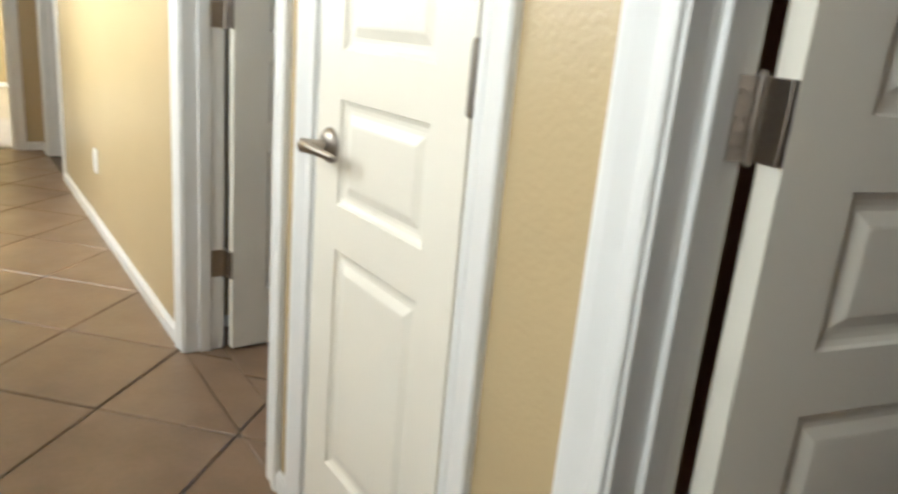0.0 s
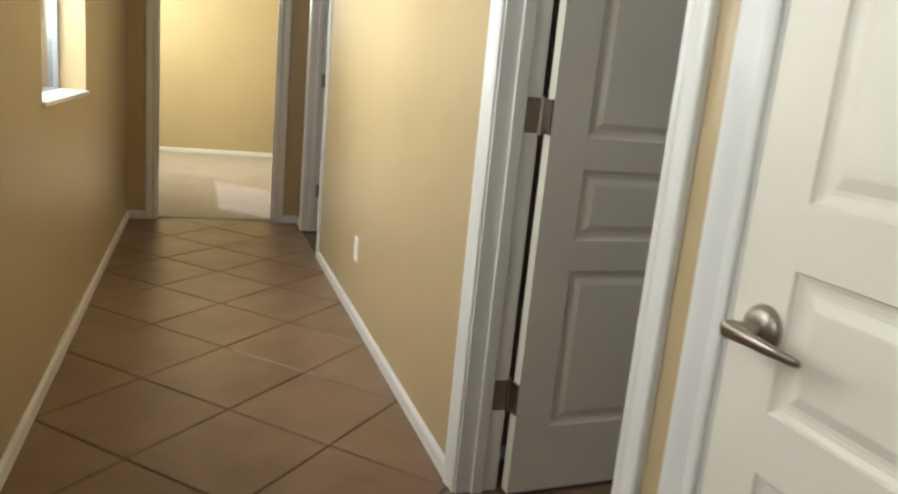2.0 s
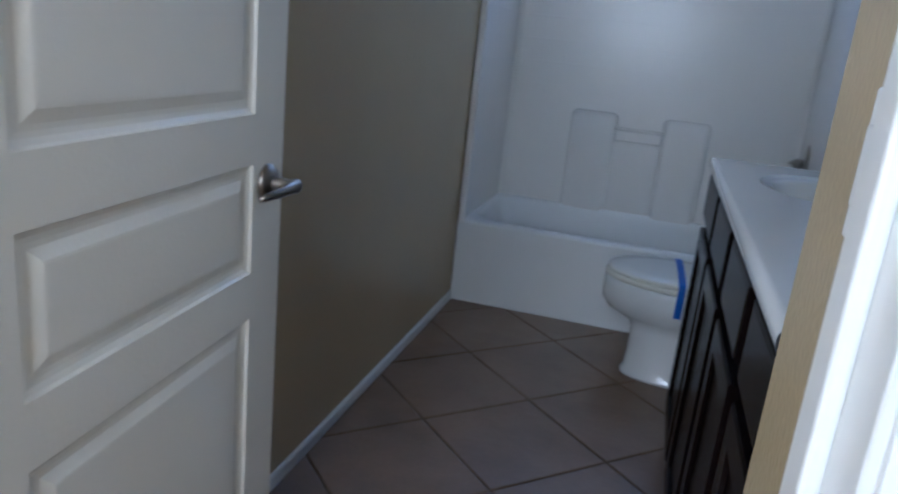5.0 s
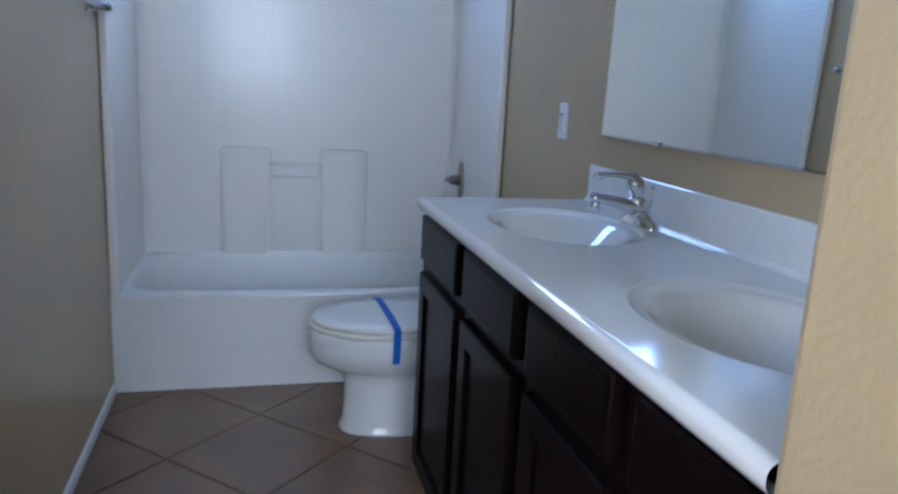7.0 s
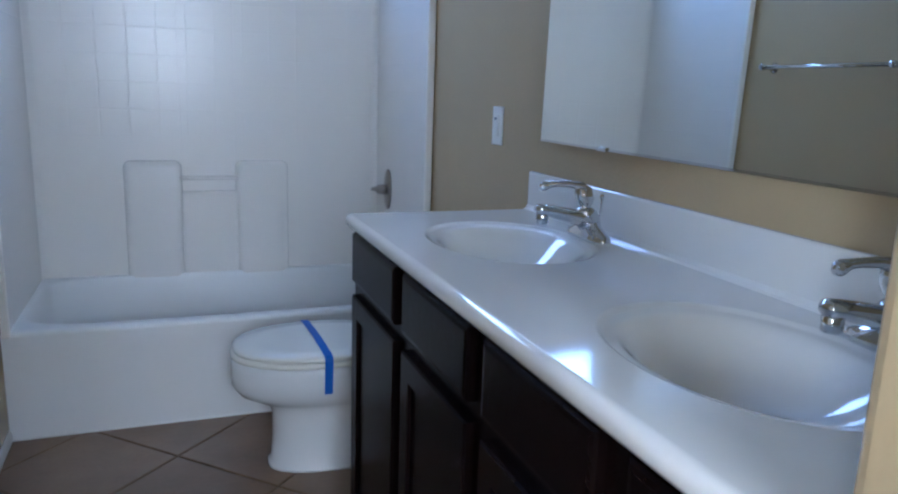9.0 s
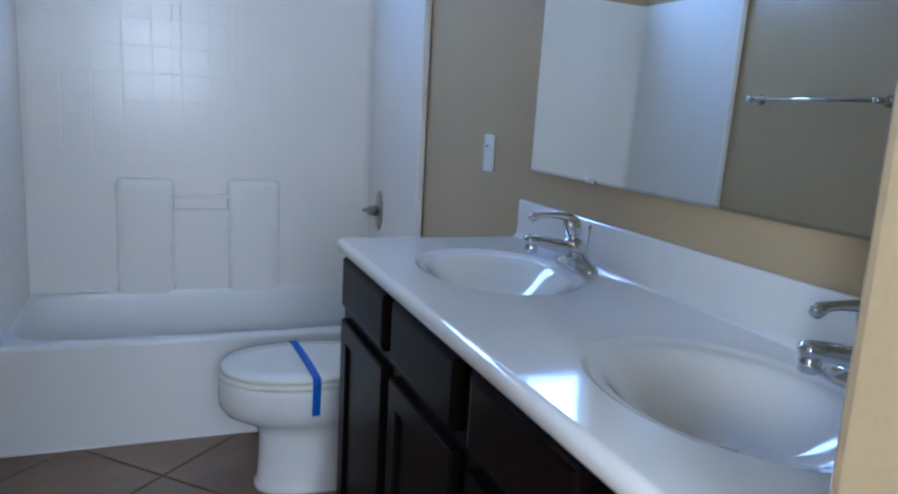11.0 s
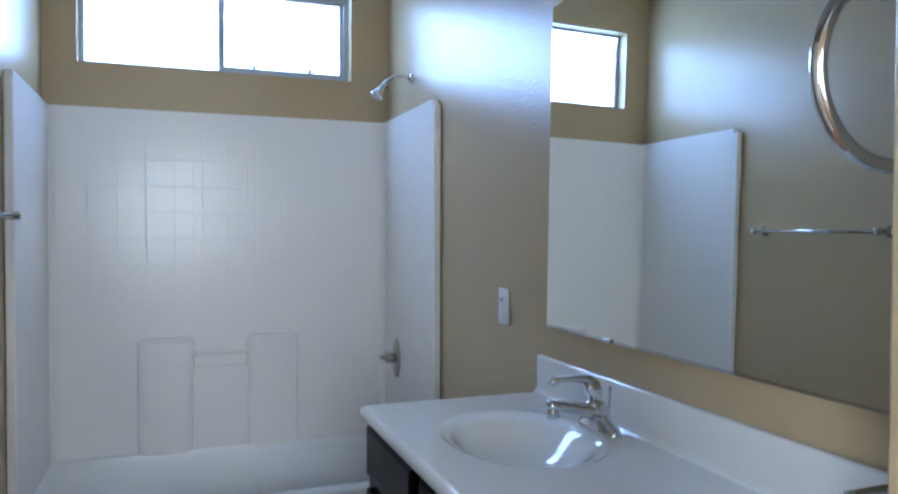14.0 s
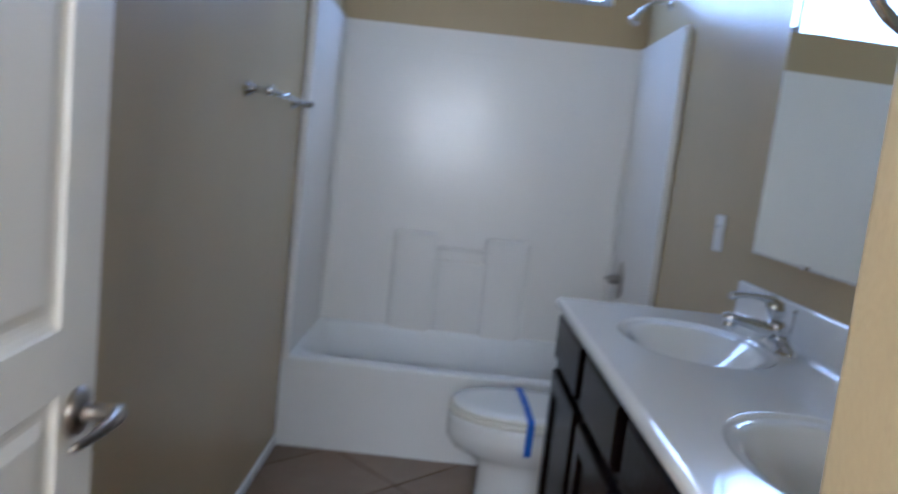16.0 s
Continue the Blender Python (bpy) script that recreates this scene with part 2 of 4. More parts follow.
structure("floor", box(HX0 - 0.06, HX1 + 0.12, HL - 0.16, YB + 0.14, -0.14, -0.006), M["grout"], "grey-brown grout between diagonal floor tiles", "floor")
structure("ceiling", box(BX - 0.1, HX1 + 0.12, -2.6, YB + 0.14, CEIL, CEIL + 0.1), M["ceiling"], "cream painted textured ceiling", "ceiling")
structure("ground", box(-60, 60, -60, 60, -0.5, -0.3), M["grout"], "bare ground around the house", "ground")

# bedroom at the hall's end
structure("floor_bedroom", box(BX - 0.1, HX0 - 0.06, -2.6, 1.4, -0.14, 0.006), M["carpet"], "beige cut-pile carpet of the end bedroom", "carpet")
wall("wall_bedroom_far", "y", BX - 0.1, BX, -2.6, 1.4, [], "warm tan bedroom wall in bright daylight")
wall("wall_bedroom_side", "x", 1.3, 1.4, BX, HX0, [], "warm tan bedroom side wall")
wall("wall_bedroom_window", "x", -2.6, -2.5, BX, HX0, [(-6.95, -5.45, 1.70, 2.26)], "warm tan bedroom wall with a window")
wall("wall_bedroom_near", "y", HX0 - 0.12, HX0 - 0.004, -2.5, HL - 0.16, [], "warm tan bedroom wall beside the hall")
wall("wall_bedroom_near_b", "y", HX0 - 0.12, HX0 - 0.004, Y0, 1.3, [], "warm tan bedroom wall beside the hall")
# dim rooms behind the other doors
# unseen; rose and brown are chosen to dim and redden the open door's face
wall("wall_side_bedroom", "x", 2.6, 2.7, W + 0.12, HX1, [], "unseen side bedroom wall, coloured rose-brown to redden bounced light", mat="rose")
wall("wall_side_bedroom_end", "y", HX1 - 0.05, HX1 - 0.004, Y0 + 0.02, 2.6, [], "unseen side bedroom end wall, coloured rose-brown to redden bounced light", mat="rose")
structure("floor_side_bedroom", box(W + 0.12, HX1 - 0.05, Y0 + 0.002, 2.6, -0.005, 0.008), M["bounce_carpet"], "unseen side bedroom floor, coloured brown to redden bounced light", "carpet")
wall("wall_side_closet", "x", 0.9, 1.0, HX0, -0.12, [], "tan wall of the dim room beyond the last door")

# skirting
HALL_BASE = [(HX0, FDX0 - CW - 0.006), (FDX1 + CW + 0.006, DX0 - CW - 0.006), (DX1 + CW + 0.006, CDX0 - CW - 0.006), (CDX1 + CW + 0.006, RDX0 - CW - 0.006), (RDX1 + CW + 0.006, HX1)]
for a, b in HALL_BASE:
    tagged(part("baseboard", extrude_profile(BASE, (a, HY, 0), (b, HY, 0), (0, 0, 1), (0, -1, 0)), M["trim"]), "white painted wooden hall baseboard", "baseboard", "", "structure")
tagged(part("baseboard", extrude_profile(BASE, (HX0, HL, 0), (HX1, HL, 0), (0, 0, 1), (0, 1, 0)), M["trim"]), "white painted wooden hall baseboard", "baseboard", "", "structure")
for a, b in ((HL + 0.013, EDY0 - CW - 0.006), (EDY1 + CW + 0.006, HY - 0.013)):
    tagged(part("baseboard", extrude_profile(BASE, (HX0, a, 0), (HX0, b, 0), (0, 0, 1), (1, 0, 0)), M["trim"]), "white painted baseboard on the hall's end wall", "baseboard", "", "structure")
tagged(part("baseboard", extrude_profile(BASE_LOW, (0, Y0, 0), (0, YT - 0.002, 0), (0, 0, 1), (1, 0, 0)), M["trim"]), "white painted baseboard of the bathroom", "baseboard", "", "structure")
tagged(part("baseboard", extrude_profile(BASE_LOW, (W, V1 + 0.0, 0), (W, YT - 0.002, 0), (0, 0, 1), (-1, 0, 0)), M["trim"]), "white painted baseboard behind the toilet", "baseboard", "", "structure")
tagged(part("baseboard", extrude_profile(BASE_LOW, (XS, Y0, 0), (XS, YS - 0.014, 0), (0, 0, 1), (-1, 0, 0)), M["trim"]), "white painted baseboard at the wall corner", "baseboard", "", "structure")
tagged(part("baseboard", extrude_profile(BASE, (BX, -2.5, 0), (BX, 1.3, 0), (0, 0, 1), (1, 0, 0)), M["trim"]), "white painted bedroom baseboard", "baseboard", "", "structure")


# ---- doors ----
def casing(axis, face, out, a0, a1, parent):
    """Moulded boards round an opening from a0 to a1 on the wall face, standing out along out."""
    o = (0, out, 0) if axis == "x" else (out, 0, 0)
    u = Vector((1, 0, 0)) if axis == "x" else Vector((0, 1, 0))
    n = Vector((0, face, 0)) if axis == "x" else Vector((face, 0, 0))
    for at, sgn in ((a0 - 0.006, -1), (a1 + 0.006, 1)):
        base = u * at + n
        part("casing", extrude_profile(CASING, base, base + Vector((0, 0, DH + CW + 0.005)), u * sgn, o), M["trim"], parent)
    part("head_casing", extrude_profile(CASING, u * (a0 - CW - 0.006) + n + Vector((0, 0, DH + 0.006)), u * (a1 + CW + 0.006) + n + Vector((0, 0, DH + 0.006)), (0, 0, 1), o), M["trim"], parent)


def door_frame(name, axis, a0, a1, w0, w1, stop0, stop1, label):
    """Jamb boards, stops and casings on both faces of the wall from w0 to w1."""
    e = thing(name, Matrix(), label, "door frame", "", "structure")

    def b(p0, p1, q0, q1, z0, z1, bev=0.0):
        return box(p0, p1, q0, q1, z0, z1, bev) if axis == "x" else box(q0, q1, p0, p1, z0, z1, bev)

    part("jamb", b(a0 - JT + 0.001, a0, w0 - 0.001, w1 + 0.001, 0, DH + JT - 0.001, 0.0015), M["trim"], e)
    part("jamb", b(a1, a1 + JT - 0.001, w0 - 0.001, w1 + 0.001, 0, DH + JT - 0.001, 0.0015), M["trim"], e)
    part("head_jamb", b(a0, a1, w0 - 0.001, w1 + 0.001, DH, DH + JT - 0.001, 0.0015), M["trim"], e)
    part("door_stop", b(a0, a0 + 0.011, stop0, stop1, 0, DH, 0.003), M["trim"], e)
    part("door_stop", b(a1 - 0.011, a1, stop0, stop1, 0, DH, 0.003), M["trim"], e)
    part("head_stop", b(a0 + 0.011, a1 - 0.011, stop0, stop1, DH - 0.011, DH, 0.003), M["trim"], e)
    casing(axis, w0, -1, a0, a1, e)
    casing(axis, w1, 1, a0, a1, e)
    return e


TH = 0.035


def leaf_mesh(width, height):
    """A moulded three-panel slab: x from the hinge edge, both faces with sunk sticking and raised fields."""
    bm = bmesh.new()
    s = 0.112
    x0, x1 = (s, width - s) if width > 0.6 else (0.095, width - 0.095)
    bands = [(0.20, 0.660), (0.745, 0.938), (1.022, height - 0.13)]
    for y, sg in ((-TH, 1), (0.0, -1)):
        def P(x, z, d=0.0):
            return bm.verts.new((x, y + sg * d, z))

        def quad(xa, xb, za, zb):
            bm.faces.new((P(xa, za), P(xb, za), P(xb, zb), P(xa, zb)))

        quad(0, x0, 0, height)
        quad(x1, width, 0, height)
        zs = [0.0] + [v for b in bands for v in b] + [height]
        for k in range(0, len(zs), 2):
            quad(x0, x1, zs[k], zs[k + 1])
        for za, zb in bands:
            rings = []
            for inset, d in ((0, 0), (0.003, 0.005), (0.010, 0.0085), (0.017, 0.0095), (0.024, 0.009), (0.040, 0.0025), (0.044, 0.002)):
                rings.append([P(x0 + inset, za + inset, d), P(x1 - inset, za + inset, d), P(x1 - inset, zb - inset, d), P(x0 + inset, zb - inset, d)])
            for r, q in zip(rings, rings[1:]):
                for k in range(4):
                    bm.faces.new((r[k], r[(k + 1) % 4], q[(k + 1) % 4], q[k]))
            bm.faces.new(rings[-1])
    bmesh.ops.remove_doubles(bm, verts=bm.verts, dist=1e-5)
    for xa, xb in ((0, 0), (width, width)):
        bm.faces.new([bm.verts.new(c) for c in ((xa, -TH, 0), (xa, 0, 0), (xa, 0, height), (xa, -TH, height))])
    for z in (0, height):
        bm.faces.new([bm.verts.new(c) for c in ((0, -TH, z), (width, -TH, z), (width, 0, z), (0, 0, z))])
    bmesh.ops.remove_doubles(bm, verts=bm.verts, dist=1e-5)
    return bm


def knob_meshes(parent, x, z, metal):
    """A lever handle on each face, pointing to the hinges."""
    for y, sg in ((-TH, -1), (0.0, 1)):
        m = Matrix.Translation((x, y, z)) @ Matrix.Rotation(radians(90 if sg < 0 else -90), 4, "X")
        k = part("lever_handle", sweep([(x + 0.008, y + sg * 0.050, z), (x - 0.010, y + sg * 0.057, z + 0.001), (x - 0.042, y + sg * 0.059, z + 0.001), (x - 0.082, y + sg * 0.052, z - 0.002), (x - 0.100, y + sg * 0.047, z - 0.004), (x - 0.110, y + sg * 0.043, z - 0.005)], [0.0080, 0.0092, 0.0070, 0.0055, 0.0048, 0.0030], 16, None, 1.35), metal, parent, "satin nickel lever", True)
        part("rose", lathe([(0.033, 0.0), (0.033, 0.004), (0.030, 0.009), (0.020, 0.013), (0.013, 0.015)], 32, True, None, m), metal, k, "", True)
        part("neck", lathe([(0.0135, 0.012), (0.0115, 0.020), (0.0110, 0.044), (0.0135, 0.050), (0.0130, 0.060), (0.008, 0.064)], 24, True, None, m), metal, k, "", True)


def door(name, pivot, turn, width, label, hand=1, hinge_z=(0.300, 1.080, 1.80), knob_z=0.900):
    """A hung leaf; hand 1: the knuckle on the leaf's y = 0 side, -1: on the other side. turn: degrees about the pin."""
    e = thing(name, Matrix.Translation(pivot) @ Matrix.Rotation(radians(turn), 4, "Z"), label, "door", "", "structure")
    shift = Matrix.Translation((0.0095, -0.006 if hand > 0 else TH + 0.006, 0.012))
    leaf = part("leaf", leaf_mesh(width, DH - 0.016), M["door"], e)
    leaf.matrix_basis = shift
    holder = leaf
    knob_meshes(holder, width - 0.062, knob_z, M["nickel"])
    for z in hinge_z:
        knuckle = lathe([(0.0032, -0.052), (0.0065, -0.0475), (0.0065, -0.046)] + [(0.0065, -0.045 + 0.018 * k + d) for k in range(5) for d in (0.0, 0.0168)] + [(0.0065, 0.046), (0.0032, 0.052)], 14, True, None, Matrix.Translation((0, 0, z)))
        h = part("hinge", knuckle, M["nickel"], e, "satin nickel butt hinge", True)
        y0, y1 = (-0.041, -0.004) if hand > 0 else (0.004, 0.041)
        part("hinge_plate", box(0.0012, 0.0097, y0, y1, z - 0.045, z + 0.045, 0.0012), M["nickel"], h)
    return e


def jamb_plates(parent, x, y0, y1, hinge_z=(0.300, 1.080, 1.80), axis="x"):
    for z in hinge_z:
        bm = box(x, x + 0.003, y0, y1, z - 0.045, z + 0.045, 0.001) if axis == "x" else box(y0, y1, x, x + 0.003, z - 0.045, z + 0.045, 0.001)
        for dy in (0.25, 0.7):
            for dz in (-0.028, 0.0, 0.028):
                q = (x + 0.003, y0 + dy * (y1 - y0), z + dz) if axis == "x" else (y0 + dy * (y1 - y0), x + 0.003, z + dz)
                bmesh.ops.create_uvsphere(bm, u_segments=8, v_segments=4, radius=0.0035, matrix=Matrix.Translation(q) @ Matrix.Diagonal((0.35 if axis == "x" else 1, 1 if axis == "x" else 0.35, 1, 1)))
        part("jamb_hinge_plate", bm, M["nickel"], parent, "satin nickel hinge plate with screws")


fr = door_frame("door_frame_bath", "x", DX0, DX1, HY, Y0, Y0 - 0.076, Y0 - 0.041, "white painted bathroom door frame with moulded casing")
jamb_plates(fr, DX0 + 0.0005, Y0 - 0.036, Y0 + 0.002)
part("strike_plate", box(DX1 - 0.002, DX1 + 0.0005, Y0 - 0.034, Y0 - 0.004, 0.870, 0.930, 0.001), M["nickel"], fr)
door("door_bath", (DX0 + 0.003, Y0 + 0.008, 0), 93.5, DX1 - DX0 - 0.013, "white three-panel bathroom door standing open")
door_frame("door_frame_closet", "x", CDX0, CDX1, HY, Y0, Y0 - 0.083, Y0 - 0.048, "white painted linen closet door frame")
door("door_closet", (CDX1 - 0.003, HY - 0.006, 0), 180, CDX1 - CDX0 - 0.014, "white narrow three-panel closet door, closed", 1, (0.28, 1.025, 1.79), 0.850)
fr = door_frame("door_frame_bedroom", "x", RDX0, RDX1, HY, Y0, Y0 - 0.076, Y0 - 0.041, "white painted bedroom door frame with moulded casing")
jamb_plates(fr, RDX0 + 0.0005, Y0 - 0.036, Y0 + 0.002, (0.28, 1.02, 1.80))
door("door_bedroom", (RDX0 + 0.003, Y0 + 0.008, 0), 78, RDX1 - RDX0 - 0.013, "white three-panel bedroom door standing open in shade", 1, (0.28, 1.02, 1.80))
fr = door_frame("door_frame_last", "x", FDX0, FDX1, HY, Y0, Y0 - 0.076, Y0 - 0.041, "white painted frame of the last hall door")
jamb_plates(fr, FDX0 + 0.0005, Y0 - 0.036, Y0 + 0.002)
door("door_last", (FDX0 + 0.003, Y0 + 0.008, 0), 100, FDX1 - FDX0 - 0.013, "white three-panel door open into a dim room")
fr = door_frame("door_frame_end", "y", EDY0, EDY1, HX0 - 0.12, HX0, HX0 - 0.079, HX0 - 0.044, "white painted frame of the end doorway")
jamb_plates(fr, EDY0 + 0.0005, HX0 - 0.122, HX0 - 0.084, axis="y")
door("door_end", (HX0 - 0.128, EDY0 + 0.003, 0), 262, EDY1 - EDY0 - 0.013, "white three-panel door opened into the bright bedroom", -1)


# ---- windows ----
def sliding_window(name, x0, x1, z0, z1, y0, y1, ys, label, parent=None):
    """A two-light slider in an opening; the frame lies between y0 and y1, ys: offset of the inner sash."""
    e = thing(name, Matrix(), label, "window", "", "structure")
    f = 0.022
    part("window_frame", box(x0, x1, y0, y1, z0, z0 + f, 0.002), M["alum"], e)
    part("window_frame", box(x0, x1, y0, y1, z1 - f, z1, 0.002), M["alum"], e)
    part("window_frame", box(x0, x0 + f, y0, y1, z0 + f, z1 - f, 0.002), M["alum"], e)
    part("window_frame", box(x1 - f, x1, y0, y1, z0 + f, z1 - f, 0.002), M["alum"], e)
    mid, ym = (x0 + x1) / 2, (y0 + y1) / 2
    part("mullion", box(mid - 0.014, mid + 0.014, min(ym, ym + ys), max(ym, ym + ys), z0 + f, z1 - f, 0.002), M["alum"], e)
    bars = [(mid + 0.014, x1 - f - 0.001, z0 + f, z0 + f + 0.022), (mid + 0.014, x1 - f - 0.001, z1 - f - 0.018, z1 - f), (x1 - f - 0.020, x1 - f - 0.001, z0 + f + 0.022, z1 - f - 0.018)]
    for a, b, c, d in bars:
        part("sash", box(a, b, min(ym + ys * 0.2, ym + ys * 0.9), max(ym + ys * 0.2, ym + ys * 0.9), c, d, 0.002), M["alum"], e)
    for a, b in ((x0 + f, mid - 0.014), (mid + 0.014, x1 - f - 0.02)):
        p = part("pane", box(a, b, ym - 0.002, ym + 0.002, z0 + f, z1 - f), M["glass"], e)
        p.visible_shadow = False
    return e


bw = sliding_window("window_bath", BW[0], BW[1], BW[2], BW[3], YB + 0.075, YB + 0.125, -0.02, "aluminium two-light sliding window high above the tub")
for k in (0.28, 0.72):
    part("latch", box(0.72 + 0.6 * k - 0.008, 0.72 + 0.6 * k + 0.008, YB + 0.062, YB + 0.078, BW[2] + 0.04, BW[2] + 0.062, 0.003), M["alum"], bw, "small sash latch")
for k, (a, b) in enumerate((WIN_A, WIN_B, WIN_C)):
    hw = sliding_window("window_hall", a, b, WZ0, WZ1, HL - 0.15, HL - 0.105, 0.02, "aluminium slider window in a deep plastered reveal")
    part("window_sill", box(a - 0.012, b + 0.012, HL - 0.104, HL + 0.014, WZ0 - 0.002, WZ0 + 0.016, 0.005), M["trim"], hw, "white painted sill")


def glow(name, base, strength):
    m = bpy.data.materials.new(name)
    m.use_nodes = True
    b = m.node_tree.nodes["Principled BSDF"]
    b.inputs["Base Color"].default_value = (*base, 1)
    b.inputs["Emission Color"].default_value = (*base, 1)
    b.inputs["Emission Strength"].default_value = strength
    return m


structure("backdrop_sky", box(-2.5, 4.5, YB + 2.4, YB + 2.45, 1.6, 6.0), glow("bright_sky", (0.86, 0.93, 1.0), 3.2), "bright white sky seen through the bathroom window", "sky")
# emission stands for sunlight on the stucco; extra height keeps sun off the hall windows
structure("backdrop_neighbour_wall", box(-5.5, 4.2, HL - 3.3, HL - 3.2, -0.3, 7.5), glow("glowing_yellow_stucco", (0.78, 0.66, 0.36), 0.55), "yellow stucco seen through the hall windows, its sunlight put in as glow", "wall")


# ---- bathroom: tub and surround ----
def loft(rings, seg=36, close_top=True, close_bottom=True, power=2.0, bm=None):
    """Rings of (cx, cy, rx, ry, z), superelliptic with the given power, joined in order."""
    bm = bm or bmesh.new()
    loops = []
    for cx, cy, rx, ry, z, *p in rings:
        w = p[0] if p else power
        loop = []
        for k in range(seg):
            a = 2 * math.pi * k / seg
            c, s = math.cos(a), math.sin(a)
            loop.append(bm.verts.new((cx + rx * math.copysign(abs(c) ** (2 / w), c), cy + ry * math.copysign(abs(s) ** (2 / w), s), z)))
        loops.append(loop)
    for a, b in zip(loops, loops[1:]):
        for k in range(seg):
            bm.faces.new((a[k], a[(k + 1) % seg], b[(k + 1) % seg], b[k]))
    if close_bottom:
        bm.faces.new(loops[0][::-1])
    if close_top:
        bm.faces.new(loops[-1])
    return bm


def rim_to_oval(bm, x0, x1, y0, y1, cx, cy, rx, ry, z, seg, power=2.0):
    """A flat plate from a rectangle to an oval hole; gives back the hole's loop. seg is a multiple of 8."""
    outer, inner = [], []
    for k in range(seg):
        a = 2 * math.pi * k / seg + math.pi / 4
        q, f = divmod(k, seg // 4)
        f = f / (seg // 4)
        corner = [(x1, y1), (x0, y1), (x0, y0), (x1, y0), (x1, y1)]
        (ax, ay), (bx, by) = corner[q], corner[q + 1]
        outer.append(bm.verts.new((ax + (bx - ax) * f, ay + (by - ay) * f, z)))
        c, s = math.cos(a), math.sin(a)
        inner.append(bm.verts.new((cx + rx * math.copysign(abs(c) ** (2 / power), c), cy + ry * math.copysign(abs(s) ** (2 / power), s), z)))
    for k in range(seg):
        bm.faces.new((outer[k], outer[(k + 1) % seg], inner[(k + 1) % seg], inner[k]))
    return inner


def sink_down(bm, loop, cx, cy, steps, close=True):
    """Carry a loop down through (scale, drop) steps measured from its first shape."""
    first = [v.co.copy() for v in loop]
    for scale, drop in steps:
        nxt = [bm.verts.new((cx + (p.x - cx) * scale, cy + (p.y - cy) * scale, p.z - drop)) for p in first]
        n = len(loop)
        for k in range(n):
            bm.faces.new((loop[k], loop[(k + 1) % n], nxt[(k + 1) % n], nxt[k]))
        loop = nxt
    if close:
        bm.faces.new(loop)
    return loop


TZ = 0.392   # tub rim
tub = thing("bathtub", Matrix.Translation((W / 2, YT, 0)), "white acrylic alcove bathtub with a flat apron", "bathtub")
inv = tub.matrix_world.inverted()


def tub_part(name, bm, mat=None, label="", smooth=False, parent=None):
    bmesh.ops.transform(bm, matrix=inv, verts=bm.verts)
    return part(name, bm, mat or M["acrylic"], parent or tub, label, smooth)


bm = bmesh.new()
hole_loop = rim_to_oval(bm, 0.002, W - 0.002, YT + 0.018, YB - 0.002, W / 2, 3.043, 0.722, 0.338, TZ, 96, 6.0)
sink_down(bm, hole_loop, W / 2, 3.043, [(0.996, 0.002), (0.988, 0.008), (0.978, 0.022), (0.968, 0.045), (0.945, 0.12), (0.915, 0.24), (0.88, 0.30), (0.80, 0.325)])
tub_part("basin", bm, smooth=True)
nose = [(0.018, TZ)] + [(0.018 - 0.018 * math.sin(a), TZ - 0.018 + 0.018 * math.cos(a)) for a in (0.2, 0.4, 0.6, 0.8, 1.0, 1.2, 1.4, 1.57)] + [(0.003, TZ - 0.06), (0.004, 0.03), (0.002, 0.0), (0.03, 0.0), (0.03, TZ - 0.02)]
tub_part("apron", extrude_profile(nose, (0.001, YT, 0), (W - 0.001, YT, 0), (0, 1, 0), (0, 0, 1)), smooth=False)
part("caulk_line", extrude_profile([(0, 0), (0, 0.006), (0.006, 0)], (-W / 2 + 0.002, -0.001, 0), (W / 2 - 0.002, -0.001, 0), (0, -1, 0), (0, 0, 1)), M["plastic"], tub)


def embossed_panel(a0, a1, z0, z1, pitch, fine0, place, columns):
    """A moulded sheet with a pattern of low square tiles above fine0; place maps (u, z, d) to the room."""
    bm = bmesh.new()
    nu = columns
    du = (a1 - a0) / nu
    nz = max(1, int((z1 - 0.005 - fine0) / pitch))

    def quad(pts):
        bm.faces.new([bm.verts.new(place(*p)) for p in pts])

    quad([(a0, z0, 0), (a1, z0, 0), (a1, fine0, 0), (a0, fine0, 0)])
    top = fine0 + nz * pitch
    quad([(a0, top, 0), (a1, top, 0), (a1, z1, 0), (a0, z1, 0)])
    g, h = 0.0026, 0.00055
    for i in range(nu):
        for j in range(nz):
            u, z = a0 + i * du, fine0 + j * pitch
            o = [(u, z, 0), (u + du, z, 0), (u + du, z + pitch, 0), (u, z + pitch, 0)]
            m = [(u + g * 0.5, z + g * 0.5, 0), (u + du - g * 0.5, z + g * 0.5, 0), (u + du - g * 0.5, z + pitch - g * 0.5, 0), (u + g * 0.5, z + pitch - g * 0.5, 0)]
            n = [(u + g * 2, z + g * 2, h), (u + du - g * 2, z + g * 2, h), (u + du - g * 2, z + pitch - g * 2, h), (u + g * 2, z + pitch - g * 2, h)]
            for p, q in ((o, m), (m, n)):
                for k in range(4):
                    quad([p[k], p[(k + 1) % 4], q[(k + 1) % 4], q[k]])
            quad(n)
    bmesh.ops.remove_doubles(bm, verts=bm.verts, dist=1e-5)
    return bm


SZ1 = 1.915   # top of the surround
YP = YB - 0.030
